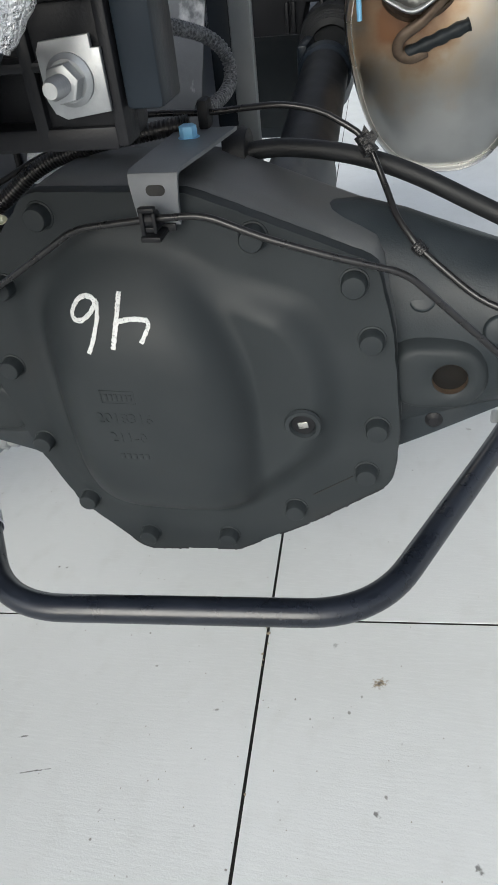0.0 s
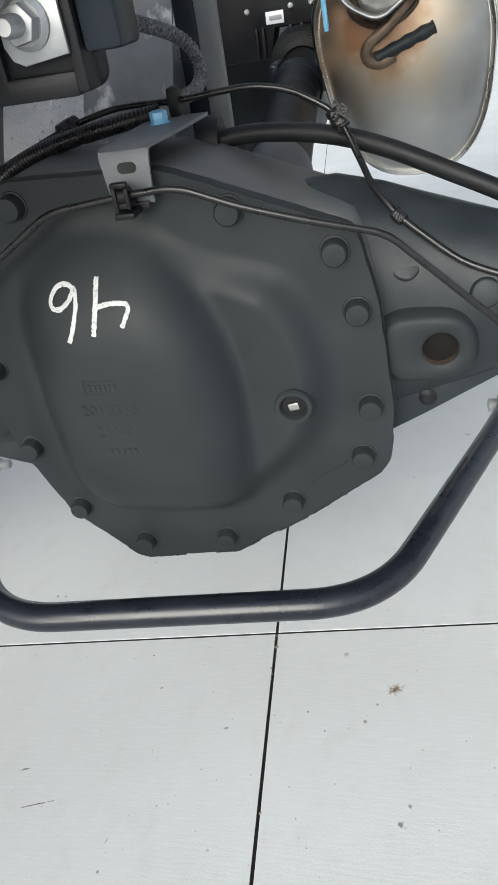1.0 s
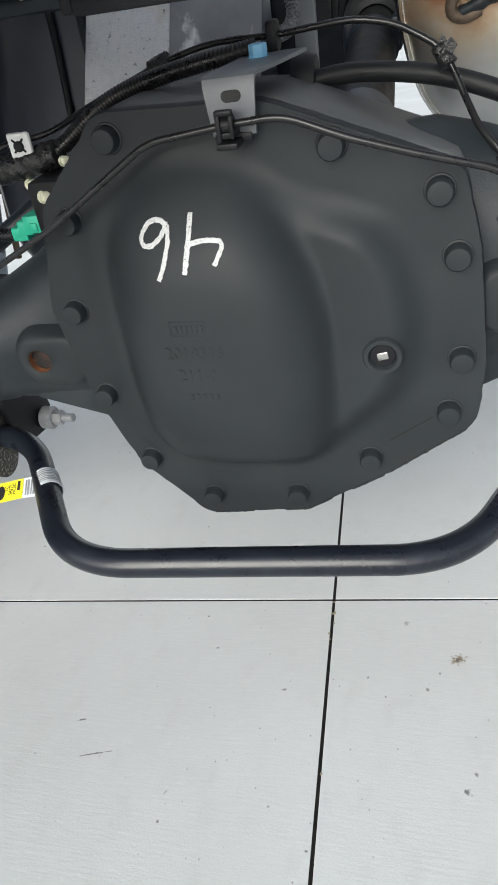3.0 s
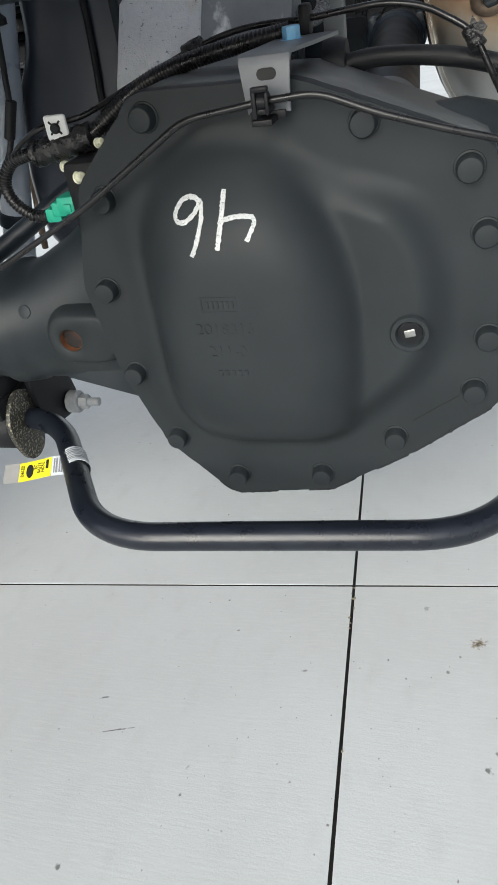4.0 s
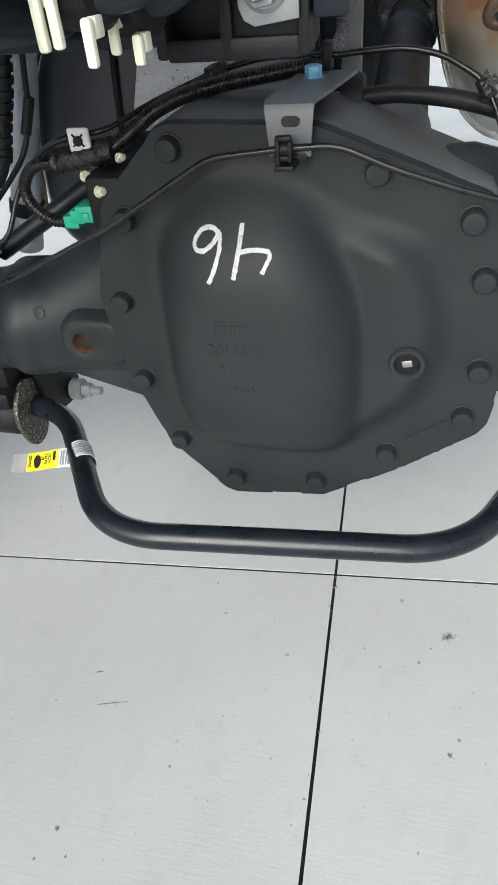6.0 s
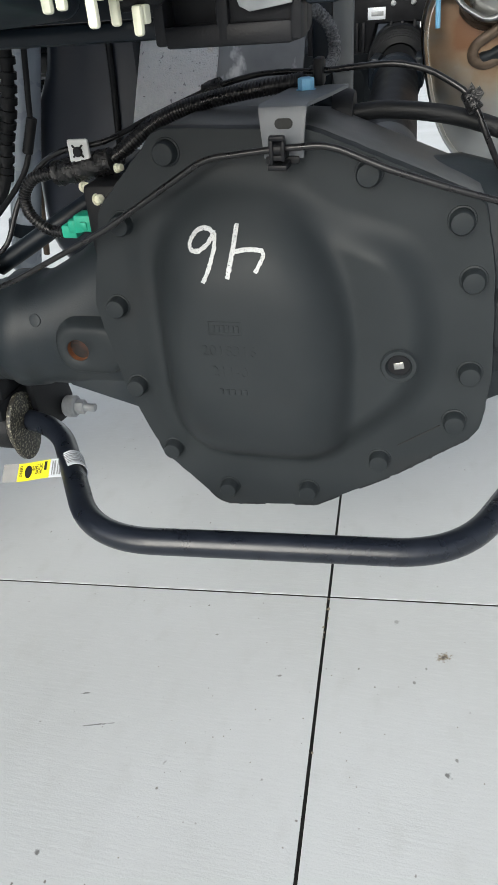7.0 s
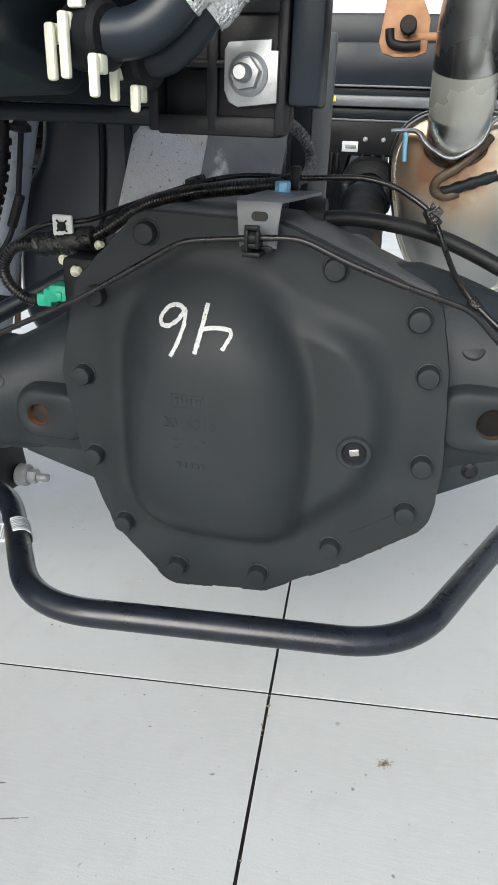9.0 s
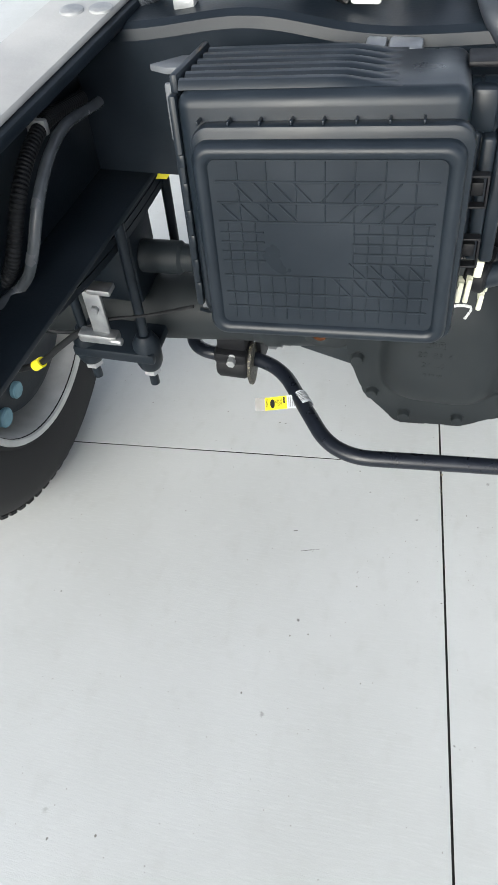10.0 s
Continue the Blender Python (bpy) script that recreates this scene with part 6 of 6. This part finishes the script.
sensor = thing("speed_sensor", (-0.19, 0.06, 0.52), "black sensor block bolted to the axle casting", "sensor")
bm = bmesh.new()
box(bm, (-0.212, 0.045, 0.500), (-0.168, 0.095, 0.572), 0.006)
part("sensor_body", bm, PLASTIC_D, sensor)

# junction block and flexible brake hoses
block = thing("brake_junction_block", (-0.40, 0.06, 0.46), "pale zinc brake junction block with line fittings on the axle tube", "junction block")
bm = bmesh.new()
box(bm, (-0.435, 0.012, 0.440), (-0.372, 0.016, 0.468), 0.001)
box(bm, (-0.435, 0.0162, 0.464), (-0.372, 0.110, 0.468), 0.001)
box(bm, (-0.425, 0.030, 0.4682), (-0.380, 0.075, 0.505), 0.004)
body_b = part("block_body", bm, ZINC, block)
for x in (-0.415, -0.390):
    bm = bmesh.new()
    rod(bm, (x, 0.031, 0.487), (x, 0.015, 0.484), 0.0085, 6, 0.1)
    part("fitting", bm, ZINC, body_b)
    part("line", tube([(x, 0.016, 0.484), (x - 0.004, -0.006, 0.472), (x + 0.002, -0.008, 0.452), (x - 0.02, 0.002, 0.445)], 0.0032, 0.005, 10), FRAME, block)
h = thing("brake_hose", (-0.418, 0.055, 0.505), "black rubber brake hose with guard rings rising to the frame", "hose")
GUARD = [(-0.418, 0.055, 0.505), (-0.428, 0.11, 0.515), (-0.412, 0.185, 0.515), (-0.394, 0.198, 0.543), (-0.380, 0.20, 0.590), (-0.366, 0.20, 0.628), (-0.354, 0.20, 0.685), (-0.350, 0.195, 0.76)]
part("hose_body", tube(GUARD, 0.0078, 0.01, 14), RUBBER, h)
gp = spline(GUARD[3:], 0.012)
for k in range(len(gp) - 1):
    bm = bmesh.new()
    lathe(bm, [(0.0076, 0), (0.0108, 0), (0.0108, 0.0075), (0.0076, 0.0075)], gp[k], gp[k + 1], 16, closed=True)
    part("guard_ring", bm, RUBBER, h)
h = thing("vent_cable", (-0.40, 0.10, 0.47), "thin black cable with a rubber grommet at the crossmember", "cable")
part("cable_body", tube([(-0.400, 0.06, 0.470), (-0.392, 0.13, 0.500), (-0.362, 0.19, 0.550), (-0.345, 0.20, 0.60), (-0.338, 0.20, 0.635), (-0.333, 0.20, 0.665), (-0.329, 0.20, 0.70), (-0.328, 0.19, 0.76)], 0.0034, 0.01, 12), RUBBER, h)
bm = bmesh.new()
rod(bm, (-0.354, 0.197, 0.573), (-0.339, 0.20, 0.612), 0.0062, 14)
part("sleeve", bm, RUBBER, h)
bm = bmesh.new()
lathe(bm, [(0.0034, 0), (0.0125, 0.002), (0.0125, 0.008), (0.008, 0.012), (0.0075, 0.03), (0.0034, 0.03)], (-0.3305, 0.20, 0.682), (-0.327, 0.20, 0.74), 20, closed=True)
part("grommet", bm, RUBBER, h)
strut = thing("link_rod", (-0.33, 0.2, 0.43), "black round steel rod leaning up from the axle", "rod")
bm = bmesh.new()
rod(bm, (-0.395, 0.135, 0.452), (-0.205, 0.215, 0.560), 0.0115, 18)
part("rod_body", bm, FRAME, strut)
shock = thing("shock_absorber", (-0.43, 0.27, 0.40), "blue-grey tubular shock absorber beside the fuel tank", "shock absorber")
bm = bmesh.new()
rod(bm, (-0.437, 0.262, 0.405), (-0.352, 0.262, 0.735), 0.0205, 32, 0.1)
part("shock_body", bm, SHOCK, shock)
bm = bmesh.new()
lathe(bm, [(0.0206, 0), (0.0235, 0.002), (0.0235, 0.018), (0.0206, 0.02)], (-0.424, 0.262, 0.455), (-0.352, 0.262, 0.735), 32, closed=True)
part("collar", bm, FRAME, shock)
hgr = thing("spring_hanger", (-0.52, 0.60, 0.50), "black pressed steel spring hanger under the chassis rail", "hanger")
bm = bmesh.new()
box(bm, (-0.66, 0.62, 0.42), (-0.44, 0.632, 0.728), 0.003)
part("back_plate", bm, FRAME, hgr)
for z in (0.690, 0.655, 0.600, 0.560):
    bm = bmesh.new()
    box(bm, (-0.66, 0.565, z), (-0.445, 0.6198, z + 0.010), 0.003)
    part("rib", bm, FRAME, hgr)
bm = bmesh.new()
box(bm, (-0.60, 0.560, 0.617), (-0.47, 0.615, 0.6215), 0.001)
part("pale_edge", bm, RAILTOP, hgr, "pale lower edge")
gold = thing("guide_rod", (-0.50, 0.45, 0.40), "thin brass-coloured rod beside the fuel tank", "rod")
bm = bmesh.new()
rod(bm, (-0.515, 0.45, 0.36), (-0.490, 0.45, 0.55), 0.0055, 14)
part("rod_body", bm, HOTSTEEL, gold)

# conduit on the crossmember
con = thing("ribbed_conduit", (-0.29, -0.02, 0.93), "grey-black corrugated conduit lying on the crossmember", "conduit")
part("conduit", ribbed([(-0.448, -0.035, 0.913), (-0.434, -0.035, 0.924), (-0.406, -0.035, 0.943), (-0.377, -0.035, 0.958), (-0.355, -0.03, 0.964), (-0.329, -0.03, 0.967), (-0.303, -0.03, 0.966), (-0.276, -0.03, 0.961), (-0.25, -0.03, 0.953)], 0.0135, 0.0048, 0.0013, 18), GREYPIPE, con)
part("tape_wrap", tape_wrap((-0.25, -0.035, 0.955), (-0.206, -0.035, 0.933), 0.0165, 9), TAPE, con)
bm = bmesh.new()
box(bm, (-0.207, -0.058, 0.928), (-0.175, -0.040, 0.939), 0.004)
part("white_tag", bm, WHITE, con, "white nylon strap")
bm = bmesh.new()
rod(bm, (-0.379, -0.06, 0.934), (-0.338, -0.06, 0.954), 0.0055, 12)
box(bm, (-0.391, -0.070, 0.922), (-0.367, -0.052, 0.935), 0.003)
part("zinc_clamp", bm, DULLZINC, con, "pale zinc clamp")
bm = bmesh.new()
lathe(bm, [(0.0136, 0), (0.0158, 0), (0.0158, 0.006), (0.0136, 0.006)], (-0.355, -0.03, 0.964), (-0.329, -0.03, 0.967), 20, closed=True)
part("cable_tie", bm, DULLZINC, con)
con_b = thing("ribbed_conduit", (-0.208, 0.02, 0.913), "black corrugated hose running to the pipe bracket", "conduit")
part("conduit", ribbed([(-0.208, 0.02, 0.913), (-0.171, 0.02, 0.915), (-0.144, 0.02, 0.916), (-0.112, 0.02, 0.929), (-0.081, 0.02, 0.948), (-0.06, 0.02, 0.956), (-0.047, 0.02, 0.952), (-0.048, 0.02, 0.946)], 0.0095, 0.0045, 0.0013, 16), RUBBER, con_b)
guard = thing("filler_guard", (-0.276, 0.05, 0.949), "black plastic guard with a foil-lined arch behind the crossmember", "guard")
bm = bmesh.new()
lathe(bm, [(0, 0), (0.020, 0), (0.026, 0.006), (0.034, 0.05), (0.038, 0.095), (0.035, 0.095), (0.030, 0.05), (0, 0.02)], (-0.276, 0.055, 0.930), (-0.178, 0.055, 0.958), 36)
part("bell", bm, PLASTIC, guard)
bm = bmesh.new()
sweep(bm, spline([Vector(p) for p in [(-0.175, 0.02, 0.997), (-0.161, 0.02, 0.975), (-0.163, 0.02, 0.95), (-0.19, 0.02, 0.931)]], 0.004), lambda i: 0.0085 + 0.0004 * math.sin(i * 2.3), 16)
part("foil_arch", bm, FOIL, guard, "crinkled foil lining")
bm = bmesh.new()
sweep(bm, spline([Vector(p) for p in [(-0.146, 0.07, 0.988), (-0.136, 0.07, 0.949), (-0.129, 0.07, 0.91)]], 0.01), lambda i: 0.024 + 0.0012 * i, 24)
part("sleeve", bm, PLASTIC, guard)
# hose hanging at the rail
hang = thing("rail_hose", (-0.49, -0.2, 0.80), "black ribbed hose clipped along the inside of the rail", "hose")
RAIL_HOSE = [(-0.485, -0.057, 0.833), (-0.485, -0.107, 0.838), (-0.485, -0.166, 0.852), (-0.485, -0.205, 0.855), (-0.485, -0.248, 0.844), (-0.485, -0.285, 0.822), (-0.495, -0.305, 0.78), (-0.51, -0.312, 0.747), (-0.53, -0.325, 0.73), (-0.53, -0.375, 0.749)]
part("smooth_tube", tube(RAIL_HOSE, 0.0065, 0.008, 16), SMOOTHPIPE, hang, "smooth grey plastic tube")
part("ribbed_tube", ribbed([(x - 0.020, y, z + 0.004) for x, y, z in RAIL_HOSE], 0.0085, 0.0045, 0.0010, 16), RUBBER, hang)
bm = bmesh.new()
box(bm, (-0.520, RAIL_HOSE[3][1] - 0.004, RAIL_HOSE[3][2] - 0.003), (-0.496, RAIL_HOSE[3][1] + 0.004, RAIL_HOSE[3][2] + 0.014), 0.003)
part("clip", bm, DULLZINC, hang, "pale metal clip")
tagb = thing("yellow_tag", (-0.45, -0.03, 0.70), "bright yellow plastic tag under the crossmember", "tag")
bm = bmesh.new()
prism(bm, [(-0.460, 0.702), (-0.444, 0.703), (-0.436, 0.714), (-0.438, 0.725), (-0.450, 0.722)], -0.034, -0.028, 'y', 0.001)
part("tag_body", bm, YELLOW, tagb)
park = thing("brake_cable", (-0.56, -0.08, 0.50), "black brake cable with a zinc bracket and a yellow band", "cable")
part("cable", tube([(-0.811, -0.1, 0.322), (-0.755, -0.1, 0.348), (-0.708, -0.1, 0.371), (-0.655, -0.1, 0.421), (-0.603, -0.1, 0.462), (-0.558, -0.09, 0.457)], 0.0058, 0.01, 12), RUBBER, park)
part("thin_line", tube([(-0.68, -0.095, 0.451), (-0.627, -0.095, 0.453), (-0.558, -0.095, 0.489), (-0.488, -0.095, 0.508), (-0.41, -0.095, 0.537)], 0.0026, 0.01, 10), RUBBER, park)
bm = bmesh.new()
box(bm, (-0.582, -0.106, 0.450), (-0.553, -0.099, 0.552), 0.002)
box(bm, (-0.606, -0.116, 0.453), (-0.540, -0.094, 0.471), 0.004)
box(bm, (-0.574, -0.106, 0.546), (-0.536, -0.082, 0.556), 0.002)
rod(bm, (-0.566, -0.1055, 0.520), (-0.566, -0.112, 0.520), 0.007, 6)
rod(bm, (-0.549, -0.113, 0.462), (-0.532, -0.113, 0.462), 0.0065, 12)
part("zinc_bracket", bm, ZINC, park, "pale zinc cable bracket")
bm = bmesh.new()
lathe(bm, [(0.0056, 0), (0.0095, 0), (0.0095, 0.022), (0.0056, 0.022)], (-0.721, -0.1, 0.362), (-0.686, -0.1, 0.389), 18, closed=True)
part("yellow_band", bm, YELLOW, park, "yellow plastic band")
